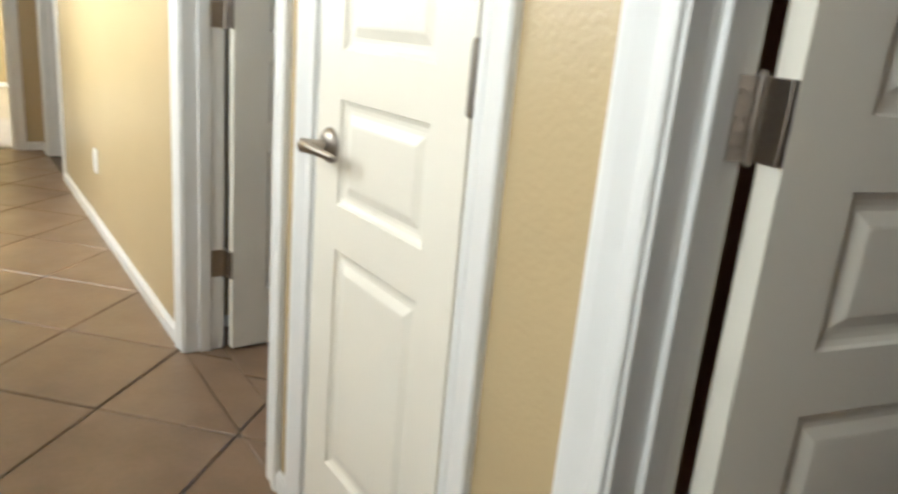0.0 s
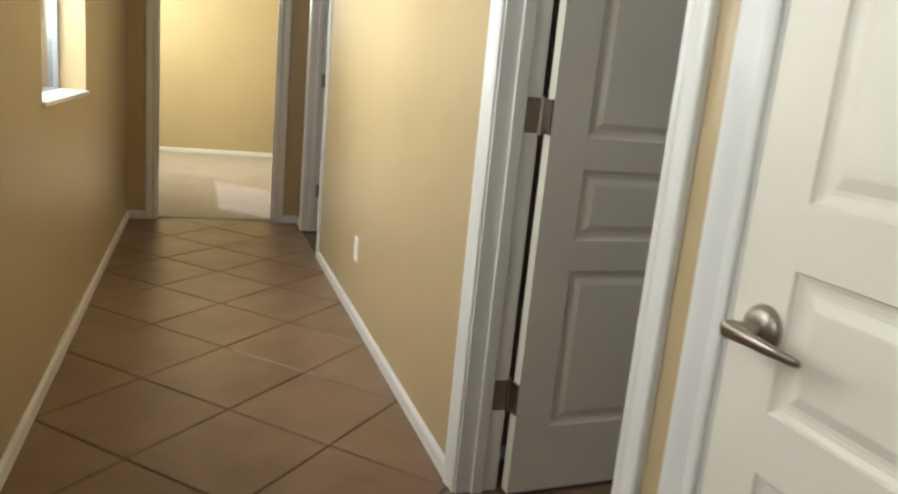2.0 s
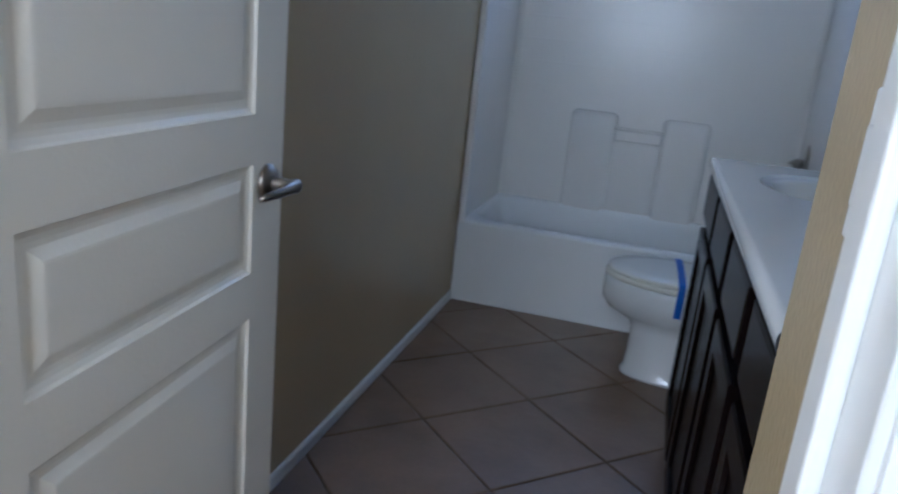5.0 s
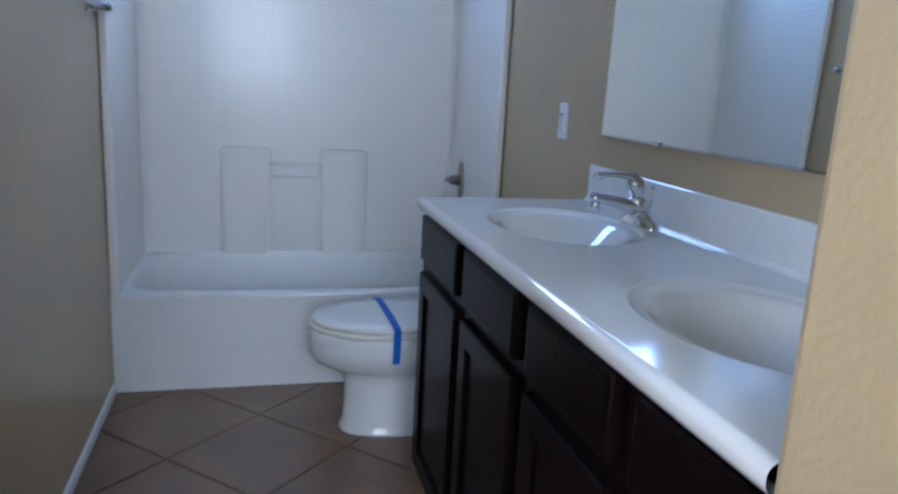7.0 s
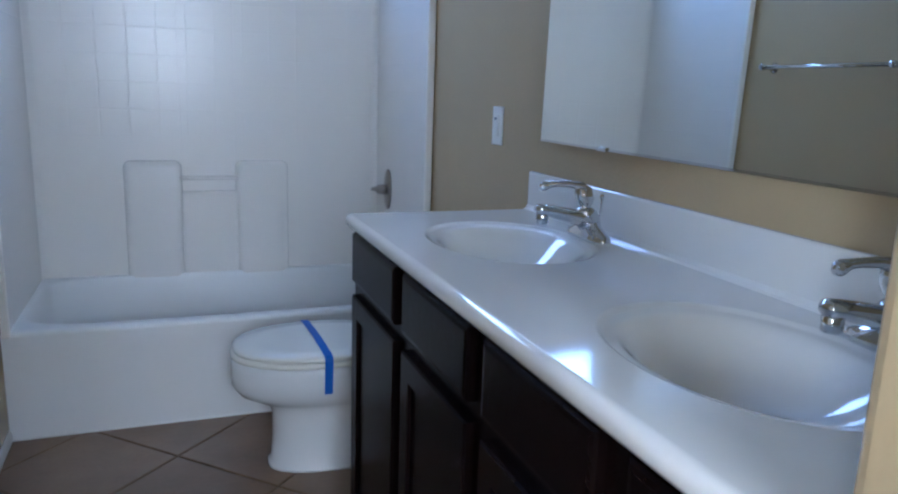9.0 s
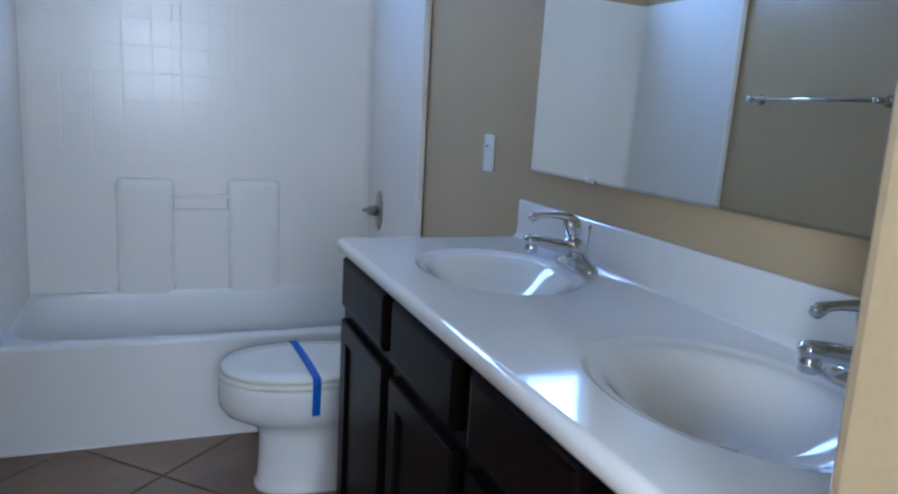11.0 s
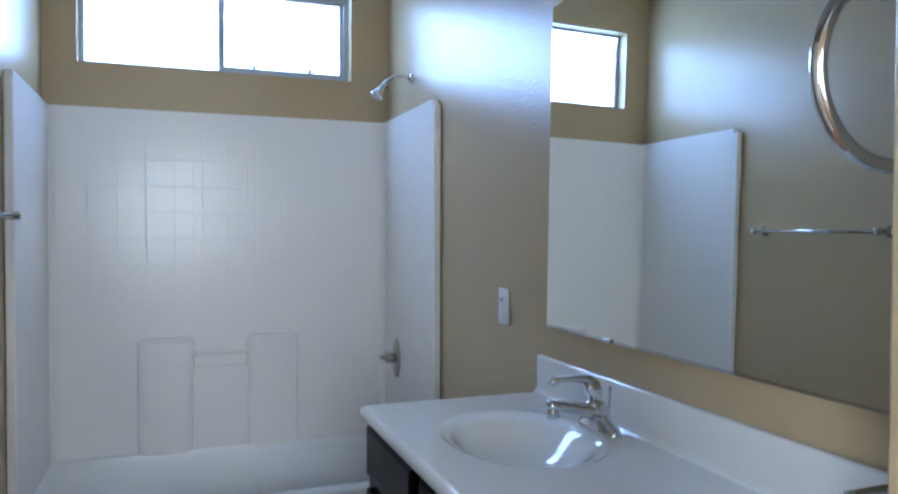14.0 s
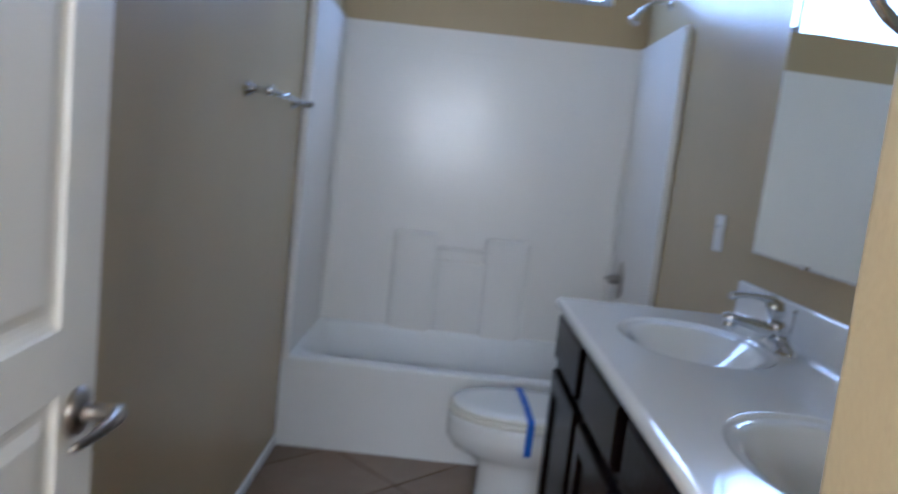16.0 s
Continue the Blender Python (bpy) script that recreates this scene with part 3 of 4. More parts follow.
sur = thing("tub_surround", Matrix.Translation((W / 2, YB, TZ)), "white moulded acrylic tub surround with embossed tiles", "tub surround")
inv = sur.matrix_world.inverted()


def sur_part(name, bm, label="", smooth=False):
    bmesh.ops.transform(bm, matrix=inv, verts=bm.verts)
    return part(name, bm, M["surround"], sur, label, smooth)


bm = embossed_panel(0.055, W - 0.055, TZ, SZ1, 0.1150, 1.005, lambda u, z, d: (u, YP - d, z), 12)
add_box(bm, 0.028, W - 0.028, YP + 0.002, YB - 0.002, TZ, SZ1)
sur_part("back_panel", bm)
for side in (0, 1):
    def fx(d, side=side):
        return 0.028 + d if side == 0 else W - 0.028 - d
    bm = embossed_panel(YT + 0.03, YP - 0.03, TZ, SZ1, 0.1150, 1.005, lambda u, z, d: (fx(d), u, z), 1)
    lo, hi = sorted((fx(-0.026), fx(-0.002)))
    add_box(bm, lo, hi, YT + 0.03, YB - 0.03, TZ, SZ1)
    sur_part("side_panel", bm)
    lo, hi = sorted((fx(-0.026), fx(0.004)))
    sur_part("front_flange", box(lo, hi, YT - 0.004, YT + 0.032, TZ - 0.02, SZ1 - 0.020, 0.007, 3))
    # rounded inner corner
    bm = bmesh.new()
    prof = [(0.030 * (1 - math.sin(a)), 0.030 * (1 - math.cos(a))) for a in [k * math.pi / 16 for k in range(9)]]
    va = [bm.verts.new((fx(p) if side == 0 else W - 0.028 - p, YP - q, TZ)) for p, q in prof]
    vb = [bm.verts.new((v.co.x, v.co.y, SZ1)) for v in va]
    for k in range(8):
        bm.faces.new((va[k], va[k + 1], vb[k + 1], vb[k]))
    sur_part("corner_cove", bm, smooth=True)
for a, b in ((0.370, 0.610), (0.839, 1.076)):
    bm = box(a, b, YP - 0.034, YP + 0.06, TZ - 0.06, 0.902, 0.032, 6)
    sur_part("soap_ledge", bm, "moulded soap ledge column", True)
sur_part("back_recess_top", box(0.600, 0.850, YP - 0.022, YP + 0.02, TZ - 0.05, 0.765, 0.018, 5), smooth=True)
sur_part("grab_bar", sweep([(0.60, YP - 0.034, 0.827), (0.66, YP - 0.036, 0.827), (0.78, YP - 0.036, 0.827), (0.85, YP - 0.034, 0.827)], 0.009, 14), "moulded grab bar", True)
for x in (0.610, 0.842):
    sur_part("moulded_rib", box(x - 0.004, x + 0.004, YP - 0.0016, YP + 0.001, 0.86, 1.72, 0.0007, 1))


# ---- bathroom: shower fittings ----
sv = thing("shower_valve", pose(W - 0.028, 3.185, 0.79, 0, -90, 0), "brushed metal shower valve with an oval plate and lever", "shower valve")
part("escutcheon", loft([(0, 0, 0.092, 0.058, 0.0), (0, 0, 0.092, 0.058, 0.003), (0, 0, 0.084, 0.051, 0.008), (0, 0, 0.045, 0.03, 0.011)], 36), M["nickel"], sv, "", True)
part("stem", lathe([(0.024, 0.010), (0.023, 0.035), (0.020, 0.052), (0.012, 0.058)], 24), M["nickel"], sv, "", True)
part("handle", sweep([(0, 0, 0.047), (0.0, 0.02, 0.052), (-0.004, 0.05, 0.056), (-0.008, 0.072, 0.056)], [0.013, 0.012, 0.010, 0.008], 14), M["nickel"], sv, "", True)
sh = thing("shower_set", Matrix.Translation((W, 3.05, 2.065)), "chrome shower head on a bent arm", "shower head")
part("wall_flange", lathe([(0.026, 0), (0.024, 0.006), (0.012, 0.012)], 24, True, None, Matrix.Rotation(radians(-90), 4, "Y")), M["chrome"], sh, "", True)
part("arm", sweep([(0, 0, 0), (-0.04, 0, 0.008), (-0.085, 0, 0.004), (-0.12, 0, -0.022), (-0.137, 0, -0.044)], 0.0095, 14), M["chrome"], sh, "", True)
hd = Matrix.Translation((-0.134, 0, -0.040)) @ Matrix.Rotation(radians(-148), 4, "Y")
part("spray_nozzle", lathe([(0.011, 0.0), (0.014, 0.012), (0.013, 0.020), (0.027, 0.044), (0.030, 0.058), (0.026, 0.062), (0.024, 0.060)], 24, True, None, hd), M["chrome"], sh, "", True)
sp = thing("tub_spout", Matrix.Translation((W - 0.028, 3.18, 0.520)), "chrome tub filler spout", "tub spout")
part("spout", sweep([(0, 0, 0), (-0.06, 0, 0.002), (-0.118, 0, -0.004), (-0.150, 0, -0.022)], [0.026, 0.026, 0.024, 0.019], 18), M["chrome"], sp, "", True)


# ---- bathroom: vanity ----
FX = VX + 0.028   # cabinet face
van = thing("vanity_cabinet", Matrix.Translation((FX, V0, 0)), "dark espresso-stained wooden vanity cabinet", "cabinet")
inv_v = van.matrix_world.inverted()


def van_part(name, bm, mat, parent=None, label=""):
    bmesh.ops.transform(bm, matrix=inv_v, verts=bm.verts)
    ob = part(name, bm, mat, parent or van, label)
    return ob


van_part("body", box(FX, W - 0.002, V0 + 0.004, V1 - 0.012, 0.09, VZ - 0.215), M["wood"])
van_part("face_frame", box(FX - 0.001, FX + 0.019, V0 + 0.004, V1 - 0.0115, VZ - 0.215, VZ - 0.036), M["wood"])
van_part("end_panel", box(FX + 0.02, W - 0.002, V1 - 0.030, V1 - 0.012, VZ - 0.215, VZ - 0.036), M["wood"])
van_part("plinth", box(FX + 0.07, W - 0.002, V0 + 0.004, V1 - 0.012, 0.0, 0.09), M["dark"])


def front(y0, y1, z0, z1, flat):
    """A lipped drawer front, or a frame-and-panel door, proud of the face."""
    bm = bmesh.new()
    rings = [(0.0, 0.0), (0.0, 0.014), (0.004, 0.018)] + ([(0.012, 0.0195)] if flat else [(0.052, 0.018), (0.056, 0.010), (0.060, 0.009)])
    loops = []
    for inset, d in rings:
        loops.append([bm.verts.new((FX - d, y, z)) for y, z in ((y0 + inset, z0 + inset), (y1 - inset, z0 + inset), (y1 - inset, z1 - inset), (y0 + inset, z1 - inset))])
    for a, b in zip(loops, loops[1:]):
        for k in range(4):
            bm.faces.new((a[k], a[(k + 1) % 4], b[(k + 1) % 4], b[k]))
    bm.faces.new(loops[-1])
    bm.faces.new(loops[0][::-1])
    return bm


COLS = [(1.362, 1.745), (0.950, 1.306), (0.570, 0.890), (0.275, 0.510)]
for y0, y1 in COLS:
    van_part("drawer_front", front(y0, y1, 0.752, 0.880, True), M["wood"])
    van_part("cabinet_door", front(y0, y1, 0.125, 0.716, False), M["wood"])

top = thing("vanity_worktop", Matrix.Translation((VX, V0, VZ)), "white cultured marble double-basin vanity top", "vanity top")
inv_t = top.matrix_world.inverted()
SINKS = [(1.258, 0.635), (1.258, 1.378)]
ybr = (SINKS[0][1] + SINKS[1][1]) / 2
NR = 0.016
bm = bmesh.new()
for (cx, cy), (ya, yb) in zip(SINKS, ((V0, ybr), (ybr, V1 - NR))):
    lp = rim_to_oval(bm, VX + NR, W - 0.019, ya, yb, cx, cy, 0.178, 0.236, VZ, 96, 2.1)
    lp = sink_down(bm, lp, cx, cy, [(0.990, 0.0004), (0.972, 0.0018), (0.955, 0.0040), (0.938, 0.0058), (0.920, 0.0066), (0.870, 0.0084), (0.845, 0.0102), (0.815, 0.0142), (0.78, 0.0205), (0.73, 0.0300), (0.66, 0.0430), (0.53, 0.0630), (0.38, 0.0790), (0.22, 0.0880), (0.10, 0.0905)])
edge = [(NR - NR * math.sin(a), -NR + NR * math.cos(a)) for a in [k * math.pi / 16 for k in range(9)]] + [(0.001, -0.026), (0.006, -0.034), (0.012, -0.036), (0.03, -0.036)]
for a, b, u in (((VX, V0, VZ), (VX, V1 - NR, VZ), (1, 0, 0)), ((VX + NR, V1, VZ), (W - 0.002, V1, VZ), (0, -1, 0))):
    a, b, u = Vector(a), Vector(b), Vector(u)
    la = [bm.verts.new(a + u * p + Vector((0, 0, q))) for p, q in edge]
    lb = [bm.verts.new(b + u * p + Vector((0, 0, q))) for p, q in edge]
    for k in range(len(edge) - 1):
        bm.faces.new((la[k], la[k + 1], lb[k + 1], lb[k]))
prev = None
for k in range(9):
    a = k * math.pi / 16
    cur = [bm.verts.new((VX + NR - (NR - p) * math.cos(a), V1 - NR + (NR - p) * math.sin(a), VZ + q)) for p, q in edge[:11]]
    if prev:
        for i in range(len(cur) - 1):
            bm.faces.new((prev[i], prev[i + 1], cur[i + 1], cur[i]))
    prev = cur
bmesh.ops.remove_doubles(bm, verts=bm.verts, dist=2e-4)
bmesh.ops.transform(bm, matrix=inv_t, verts=bm.verts)
slab = part("slab", bm, M["marble"], top, "glossy white slab with integral oval basins", True)
for p in slab.data.polygons:
    if p.normal.z > 0.99999 and abs(p.center.z) < 1e-4:
        p.use_smooth = False
bm = box(W - 0.021, W - 0.001, V0, V1 - 0.002, VZ - 0.001, VZ + 0.106, 0.006, 3)
bmesh.ops.transform(bm, matrix=inv_t, verts=bm.verts)
part("backsplash", bm, M["marble"], top)
bm = extrude_profile([(0, 0), (0.012, 0), (0.004, 0.003), (0.001, 0.010), (0, 0.012)], (W - 0.021, V0, VZ), (W - 0.021, V1 - 0.004, VZ), (-1, 0, 0), (0, 0, 1))
bmesh.ops.transform(bm, matrix=inv_t, verts=bm.verts)
part("cove", bm, M["marble"], top)
for cx, cy in SINKS:
    m = inv_t @ Matrix.Translation((cx, cy, VZ - 0.0915))
    part("drain", lathe([(0.024, 0.0), (0.024, 0.003), (0.019, 0.0045), (0.017, 0.002), (0.015, 0.002), (0.014, 0.007), (0.004, 0.009)], 24, True, None, m), M["chrome"], top, "chrome pop-up drain", True)


def faucet():
    e = thing("faucet", Matrix(), "chrome single-lever centerset basin faucet", "faucet", "faucets on the vanity")
    part("base_plate", loft([(0, 0, 0.026, 0.078, 0.0, 2.6), (0, 0, 0.027, 0.079, 0.006, 2.6), (0, 0, 0.024, 0.074, 0.016, 2.4), (0, 0, 0.021, 0.052, 0.026, 2.2), (0, 0, 0.020, 0.030, 0.036, 2.0), (0, 0, 0.018, 0.022, 0.045, 2.0)], 40), M["chrome"], e, "", True)
    part("body", loft([(0.002, 0, 0.023, 0.030, 0.014, 2.6), (0.0, 0, 0.024, 0.026, 0.034, 2.5), (-0.006, 0, 0.026, 0.023, 0.054, 2.4), (-0.012, 0, 0.024, 0.021, 0.066, 2.2), (-0.014, 0, 0.017, 0.016, 0.073, 2.0)], 32), M["chrome"], e, "", True)
    s = part("spout", sweep([(0.004, 0, 0.040), (-0.030, 0, 0.050), (-0.070, 0, 0.060), (-0.108, 0, 0.068), (-0.132, 0, 0.071), (-0.138, 0, 0.069)], [0.025, 0.0235, 0.0195, 0.0170, 0.0160, 0.009], 20, None, 0.78), M["chrome"], e, "", True)
    part("aerator", lathe([(0.0125, 0.0), (0.0138, 0.003), (0.0138, 0.019), (0.011, 0.024)], 20, True, None, Matrix.Translation((-0.122, 0, 0.040))), M["chrome"], s, "", True)
    h = part("handle", loft([(-0.014, 0, 0.013, 0.013, 0.068), (-0.014, 0, 0.0125, 0.0125, 0.076), (-0.016, 0, 0.019, 0.0185, 0.084), (-0.018, 0, 0.0225, 0.021, 0.096), (-0.022, 0, 0.021, 0.019, 0.108), (-0.027, 0, 0.0145, 0.014, 0.118), (-0.031, 0, 0.006, 0.006, 0.122)], 28), M["chrome"], e, "domed chrome cap", True)
    part("lever", sweep([(-0.006, 0, 0.092), (-0.012, 0, 0.110), (-0.030, 0, 0.122), (-0.058, 0, 0.1265), (-0.088, 0, 0.1275), (-0.108, 0, 0.1265), (-0.118, 0, 0.124), (-0.126, 0, 0.121), (-0.131, 0, 0.118)], [0.012, 0.0125, 0.011, 0.0082, 0.0066, 0.0075, 0.0105, 0.0105, 0.006], 16, None, 0.85), M["chrome"], h, "", True)
    rod = part("lift_rod", sweep([(0.024, 0, 0.015), (0.027, 0, 0.07), (0.028, 0, 0.092)], 0.0022, 10), M["chrome"], e, "", True)
    part("rod_knob", lathe([(0.003, 0.0), (0.0052, 0.004), (0.0048, 0.010), (0.002, 0.013)], 14, True, None, Matrix.Translation((0.028, 0, 0.090))), M["chrome"], rod, "", True)
    return e


f1 = faucet()
f1.matrix_basis = Matrix.Translation((1.448, 1.352, VZ - 0.0005))
copy_thing(f1, Matrix.Translation((1.452, 0.578, VZ - 0.0005)))

mir = thing("mirror", Matrix.Translation((W, V0, 1.122)), "large frameless wall mirror above the vanity", "mirror")
MZ0, MZ1, MY1 = 1.122, 2.015, 1.727
LEAN = 0.0125   # the foot of the glass stands out in its channel, the top touches the wall
bm = box(-0.007, -0.001, 0.002, MY1 - V0, 0, MZ1 - MZ0)
for v in bm.verts:
    v.co.x -= LEAN * (1 - v.co.z / (MZ1 - MZ0))
part("glass", bm, M["mirror"], mir)
part("bottom_channel", extrude_profile([(0, -0.002), (0.021, -0.002), (0.021, 0.003), (0.0202, 0.003), (0.0202, 0.0), (0, 0)], (0, 0.002, 0), (0, MY1 - V0 - 0.002, 0), (-1, 0, 0), (0, 0, 1)), M["chrome"], mir)
for y, z in ((1.415, 0.0), (0.62, 0.0), (1.415, MZ1 - MZ0), (0.62, MZ1 - MZ0)):
    part("clip", box(-0.013 - (LEAN if z == 0 else 0), -0.001, y - V0 - 0.02, y - V0 + 0.02, z - 0.004, z + 0.006, 0.002), M["chrome"], mir)


# ---- bathroom: toilet ----
tx, ty = 1.030, 2.252
toi = thing("toilet", Matrix.Translation((tx, ty, 0)), "white china toilet with blue tape across its closed lid", "toilet")
bm = loft([(0.06, 0, 0.262, 0.118, 0.0, 2.6), (0.06, 0, 0.260, 0.117, 0.010, 2.6), (0.06, 0, 0.250, 0.108, 0.022, 2.5), (0.06, 0, 0.246, 0.103, 0.10, 2.4), (0.06, 0, 0.246, 0.103, 0.185, 2.4), (0.055, 0, 0.252, 0.108, 0.215, 2.3), (0.03, 0, 0.272, 0.128, 0.238, 2.2), (-0.005, 0, 0.285, 0.155, 0.262, 2.1), (-0.028, 0, 0.285, 0.176, 0.295, 2.1), (-0.033, 0, 0.282, 0.185, 0.330, 2.1), (-0.035, 0, 0.279, 0.187, 0.360, 2.1), (-0.035, 0, 0.278, 0.187, 0.376, 2.1), (-0.035, 0, 0.270, 0.180, 0.385, 2.1)], 56)
part("bowl", bm, M["china"], toi, "", True)
bm = loft([(-0.035, 0, 0.270, 0.183, 0.386, 2.15), (-0.035, 0, 0.279, 0.191, 0.390, 2.15), (-0.035, 0, 0.281, 0.193, 0.398, 2.15), (-0.035, 0, 0.277, 0.190, 0.405, 2.15), (-0.035, 0, 0.27, 0.184, 0.407, 2.15)], 48)
part("seat", bm, M["seat"], toi, "", True)
bm = loft([(-0.030, 0, 0.268, 0.183, 0.408, 2.2), (-0.030, 0, 0.277, 0.191, 0.411, 2.2), (-0.030, 0, 0.279, 0.193, 0.419, 2.2), (-0.030, 0, 0.270, 0.186, 0.427, 2.2), (-0.030, 0, 0.20, 0.13, 0.431, 2.2), (-0.030, 0, 0.08, 0.05, 0.433, 2.2)], 48)
part("lid", bm, M["seat"], toi, "", True)
part("tank", box(0.30, W - tx - 0.012, -0.205, 0.205, 0.355, 0.665, 0.03, 4), M["china"], toi, "", True)
part("tank_lid", box(0.288, W - tx - 0.004, -0.215, 0.215, 0.665, 0.700, 0.012, 3), M["china"], toi, "", True)
part("tank_shelf", box(0.16, W - tx - 0.02, -0.14, 0.14, 0.30, 0.376, 0.025, 3), M["china"], toi, "", True)
lev = part("flush_lever", sweep([(0.302, 0.15, 0.62), (0.286, 0.15, 0.62), (0.282, 0.13, 0.618), (0.282, 0.085, 0.612)], [0.009, 0.007, 0.006, 0.007], 12), M["chrome"], toi, "chrome flush lever", True)
for s in (-1, 1):
    part("hinge_cap", lathe([(0.014, 0.386), (0.014, 0.412), (0.008, 0.418)], 16, True, None, Matrix.Translation((0.215, 0.075 * s, 0))), M["seat"], toi, "", True)
    part("floor_bolt_cap", lathe([(0.013, 0.0), (0.012, 0.012), (0.005, 0.018)], 16, True, None, Matrix.Translation((0.10, 0.118 * s, 0.016))), M["plastic"], toi, "", True)


def strip(points, width, along, thick, parent, name, mat):
    """A thin tape that follows points, with its width laid along a direction."""
    bm = bmesh.new()
    w = Vector(along).normalized() * width / 2
    pts = [Vector(p) for p in points]
    rows = []
    for i, p in enumerate(pts):
        d = (pts[min(i + 1, len(pts) - 1)] - pts[max(i - 1, 0)]).normalized()
        n = w.normalized().cross(d).normalized() * thick
        rows.append([bm.verts.new(p + w), bm.verts.new(p - w), bm.verts.new(p - w + n), bm.verts.new(p + w + n)])
    for a, b in zip(rows, rows[1:]):
        for k in range(4):
            bm.faces.new((a[k], a[(k + 1) % 4], b[(k + 1) % 4], b[k]))
    bm.faces.new(rows[0])
    bm.faces.new(rows[-1][::-1])
    return part(name, bm, mat, parent, "bright blue masking tape")


prof = [(-0.190, 0.305), (-0.1935, 0.345), (-0.1955, 0.375), (-0.1975, 0.392), (-0.1985, 0.412), (-0.1955, 0.424), (-0.187, 0.4305), (-0.13, 0.4335), (-0.05, 0.4365), (0.05, 0.4365), (0.13, 0.4335), (0.187, 0.4305), (0.1955, 0.424), (0.1985, 0.412), (0.1975, 0.392), (0.1955, 0.375), (0.1935, 0.32)]
strip([(-0.040 - 0.03 * y, y, z) for y, z in prof], 0.026, (1, 0.0, 0), 0.0009, toi, "tape", M["tape"])


# ---- bathroom: wall fittings ----
def plate(name, m, w, h, rockers, label, category):
    e = thing(name, m, label, category)
    part("cover_plate", box(-w / 2, w / 2, -0.006, 0.0, -h / 2, h / 2, 0.003, 3), M["plastic"], e)
    for k in range(rockers):
        cx = (k - (rockers - 1) / 2) * 0.046
        part("rocker_frame", box(cx - 0.0175, cx + 0.0175, -0.0085, -0.004, -0.034, 0.034, 0.001), M["plastic"], e)
        part("rocker", box(cx - 0.0155, cx + 0.0155, -0.0115, -0.006, -0.031, 0.031, 0.002), M["plastic"], e)
    return e


out = plate("outlet_plate", pose(W, 2.050, 1.143, 0, 0, -90), 0.072, 0.118, 1, "white outlet plate on the bathroom wall", "outlet")
part("test_button", box(-0.006, 0.006, -0.0125, -0.010, 0.018, 0.026, 0.001), M["wire"], out, "small blue test button")
plate("light_switch", pose(XS, 0.02, 1.125, 0, 0, -90), 0.118, 0.118, 2, "white double rocker light switch beside the door", "light switch")
hp = plate("outlet_plate", pose(-1.40, HY, 0.34, 0, 0, 0), 0.072, 0.116, 1, "white outlet plate low on the hall wall", "outlet")

tbar = thing("towel_bar", Matrix.Translation((0, 1.872, 1.430)), "chrome towel bar on the bathroom wall", "towel bar")
for y in (0.0, 0.622):
    m = Matrix.Translation((0, y, 0)) @ Matrix.Rotation(radians(90), 4, "Y")
    p = part("post", lathe([(0.0235, 0.0), (0.0235, 0.006), (0.016, 0.012), (0.011, 0.022), (0.0105, 0.05), (0.0135, 0.054), (0.0135, 0.076), (0.010, 0.080)], 24, True, None, m), M["chrome"], tbar, "", True)
part("bar", sweep([(0.065, -0.012, 0), (0.065, 0.31, 0), (0.065, 0.634, 0)], 0.0085, 16), M["chrome"], tbar, "", True)

ring = thing("towel_ring", Matrix.Translation((1.047, YS, 1.587)), "chrome towel ring hanging on the wall corner", "towel ring")
m = Matrix.Rotation(radians(-90), 4, "X")
part("post", lathe([(0.025, 0.0), (0.025, 0.006), (0.017, 0.012), (0.011, 0.02), (0.0105, 0.046), (0.014, 0.050), (0.014, 0.058), (0.009, 0.062)], 24, True, None, m), M["chrome"], ring, "", True)
pts = [(0.073 * math.sin(2 * math.pi * k / 48), 0.050, -0.071 + 0.073 * math.cos(2 * math.pi * k / 48)) for k in range(49)]
part("ring", sweep(pts, 0.0065, 14), M["chrome"], ring, "", True)


# ---- floor tiles ----
def clip_poly(poly, x0, x1, y0, y1):
    for axis, lim, sgn in ((0, x0, 1), (0, x1, -1), (1, y0, 1), (1, y1, -1)):
        outp = []
        for i, p in enumerate(poly):
            q = poly[(i + 1) % len(poly)]
            a, b = sgn * (p[axis] - lim), sgn * (q[axis] - lim)
            if a >= 0:
                outp.append(p)
            if a * b < 0:
                f = a / (a - b)
                outp.append((p[0] + (q[0] - p[0]) * f, p[1] + (q[1] - p[1]) * f))
        poly = outp
        if len(poly) < 3:
            return []
    return poly


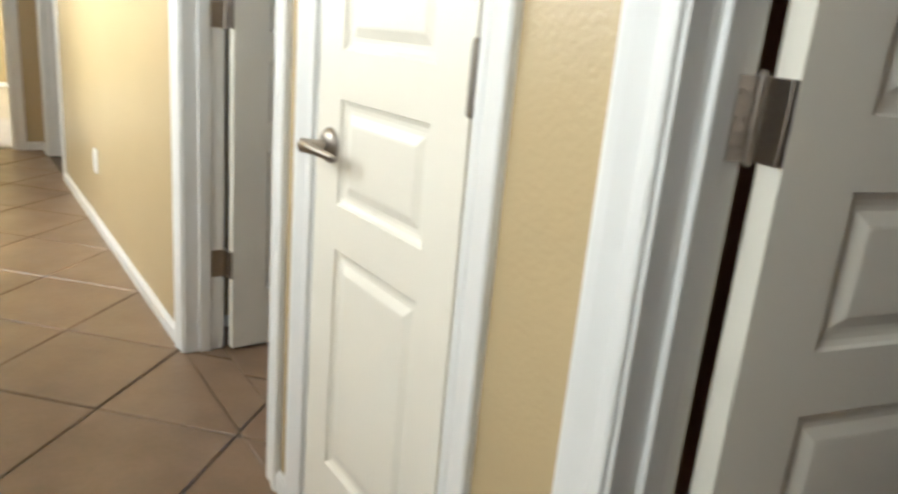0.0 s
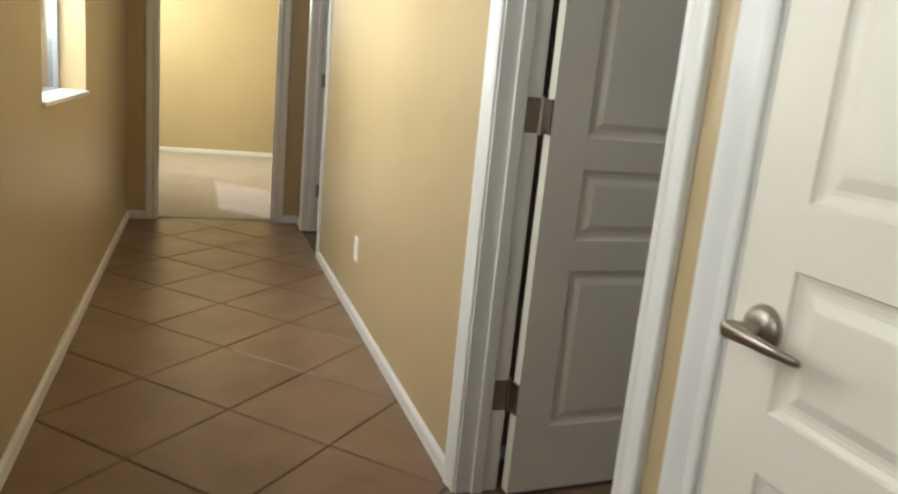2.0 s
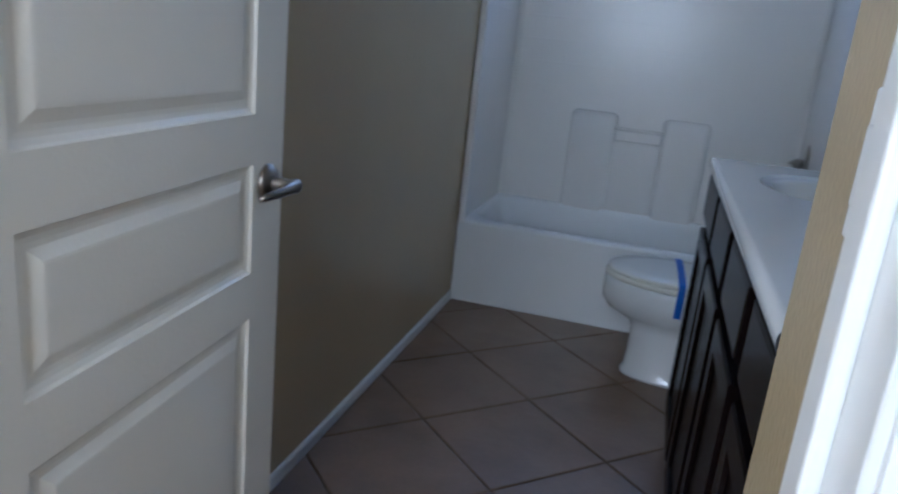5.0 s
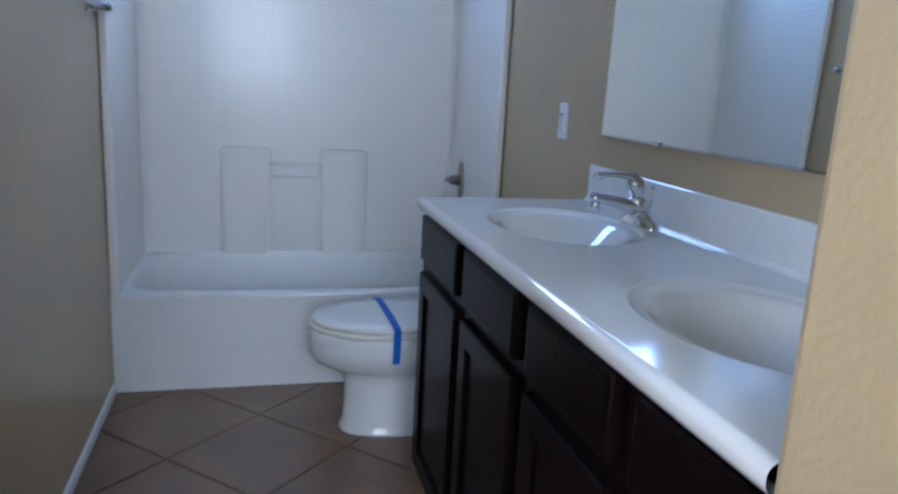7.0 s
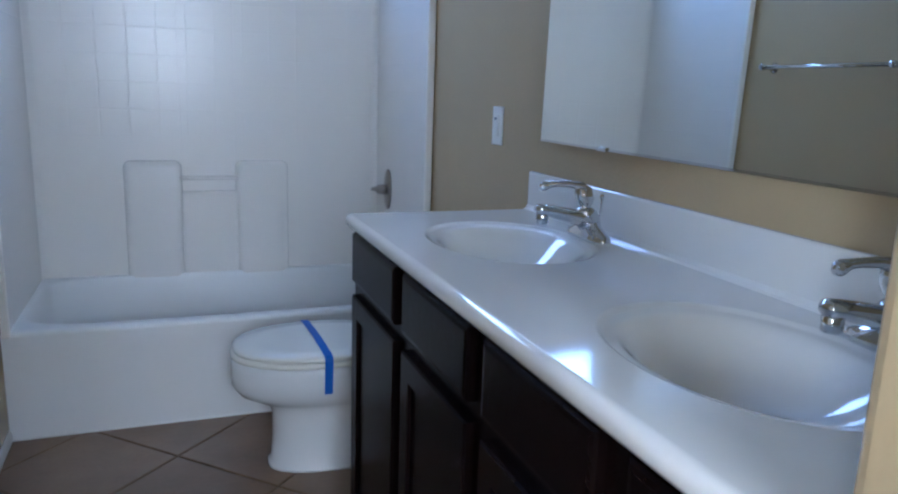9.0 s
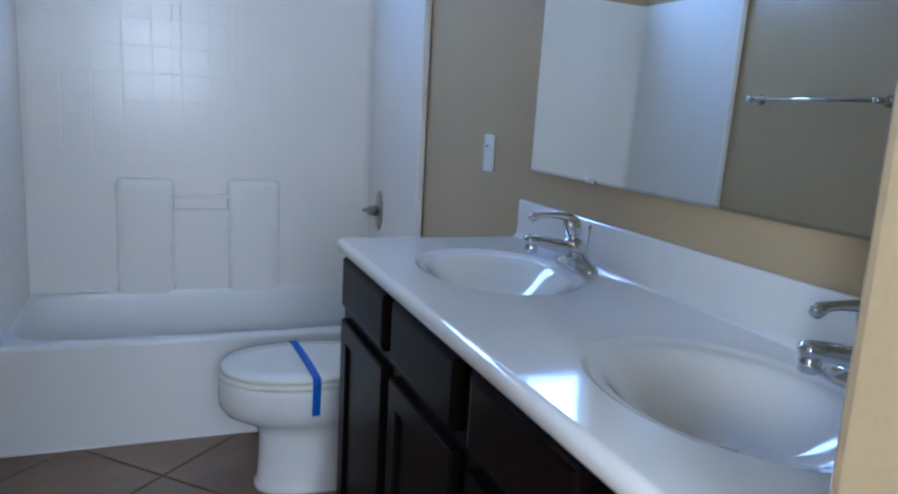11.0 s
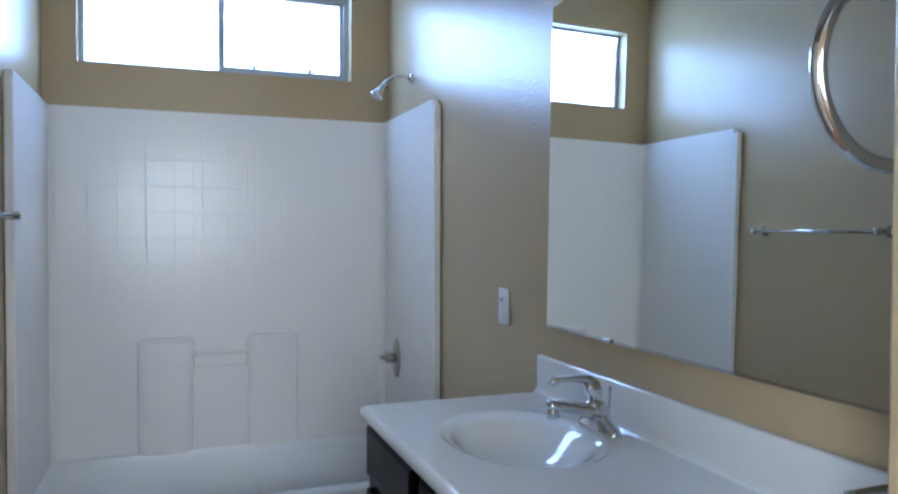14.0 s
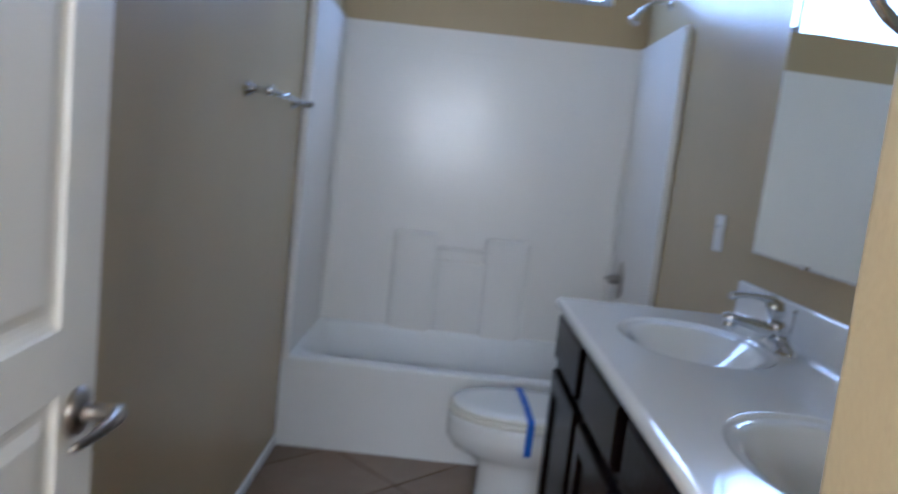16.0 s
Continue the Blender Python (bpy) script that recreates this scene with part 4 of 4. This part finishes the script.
def lay_tiles(region, node, pitch, parent, rng):
    x0, x1, y0, y1 = region
    h = pitch * math.sqrt(0.5)
    half = (pitch - 0.006) * math.sqrt(0.5)
    n = int((x1 - x0) / h) + 24
    shared = {}
    for i in range(-2 * n, 2 * n):
        for j in range(-2 * n, 2 * n):
            if (i + j) % 2 == 0:
                continue
            cx, cy = node[0] + i * h, node[1] + j * h
            if cx < x0 - h or cx > x1 + h or cy < y0 - h or cy > y1 + h:
                continue
            poly = [(half, 0), (0, half), (-half, 0), (0, -half)]
            cut = clip_poly([(cx + a, cy + b) for a, b in poly], x0, x1, y0, y1)
            if len(cut) < 3:
                continue
            cut = [(a - cx, b - cy) for a, b in cut]
            whole = len(cut) == 4 and all(abs(a - p) < 1e-6 and abs(b - q) < 1e-6 for (a, b), (p, q) in zip(cut, poly))
            me = shared.get("tile") if whole else None
            if me is None:
                area = sum(cut[k][0] * cut[(k + 1) % len(cut)][1] - cut[(k + 1) % len(cut)][0] * cut[k][1] for k in range(len(cut))) / 2
                if area < 0.002:
                    continue
                mx, my = sum(p[0] for p in cut) / len(cut), sum(p[1] for p in cut) / len(cut)
                bmt = bmesh.new()
                rows = []
                for z, inset in ((-0.008, 0.0), (-0.0025, 0.0), (0.0, 0.0035)):
                    row = []
                    for a, b in cut:
                        d = math.hypot(a - mx, b - my)
                        s = max(0.2, 1 - inset * 1.3 / d)
                        row.append(bmt.verts.new((mx + (a - mx) * s, my + (b - my) * s, z)))
                    rows.append(row)
                for r, q in zip(rows, rows[1:]):
                    for k in range(len(cut)):
                        bmt.faces.new((r[k], r[(k + 1) % len(cut)], q[(k + 1) % len(cut)], q[k]))
                bmt.faces.new(rows[-1])
                me = bpy.data.meshes.new("tile")
                bmesh.ops.recalc_face_normals(bmt, faces=bmt.faces)
                bmt.to_mesh(me)
                bmt.free()
                me.materials.append(M["tile"])
                if whole:
                    shared["tile"] = me
            t = new("tile", me)
            t.parent = parent
            t.matrix_basis = Matrix.Translation((cx, cy, rng.uniform(-0.0006, 0.0006))) @ Matrix.Rotation(rng.uniform(-0.0012, 0.0012), 4, "X")


floor_ob = bpy.data.objects["floor"]
rng = random.Random(4)
lay_tiles((HX0 - 0.05, HX1, HL + 0.002, HY - 0.001), (0.140, -0.843), 0.4165, floor_ob, rng)
lay_tiles((DX0 + 0.001, DX1 - 0.001, HY + 0.002, Y0 - 0.001), (0.140, -0.843), 0.4165, floor_ob, rng)
lay_tiles((0.001, W - 0.002, Y0 + 0.002, YT), (0.545, 2.385), 0.4165, floor_ob, rng)
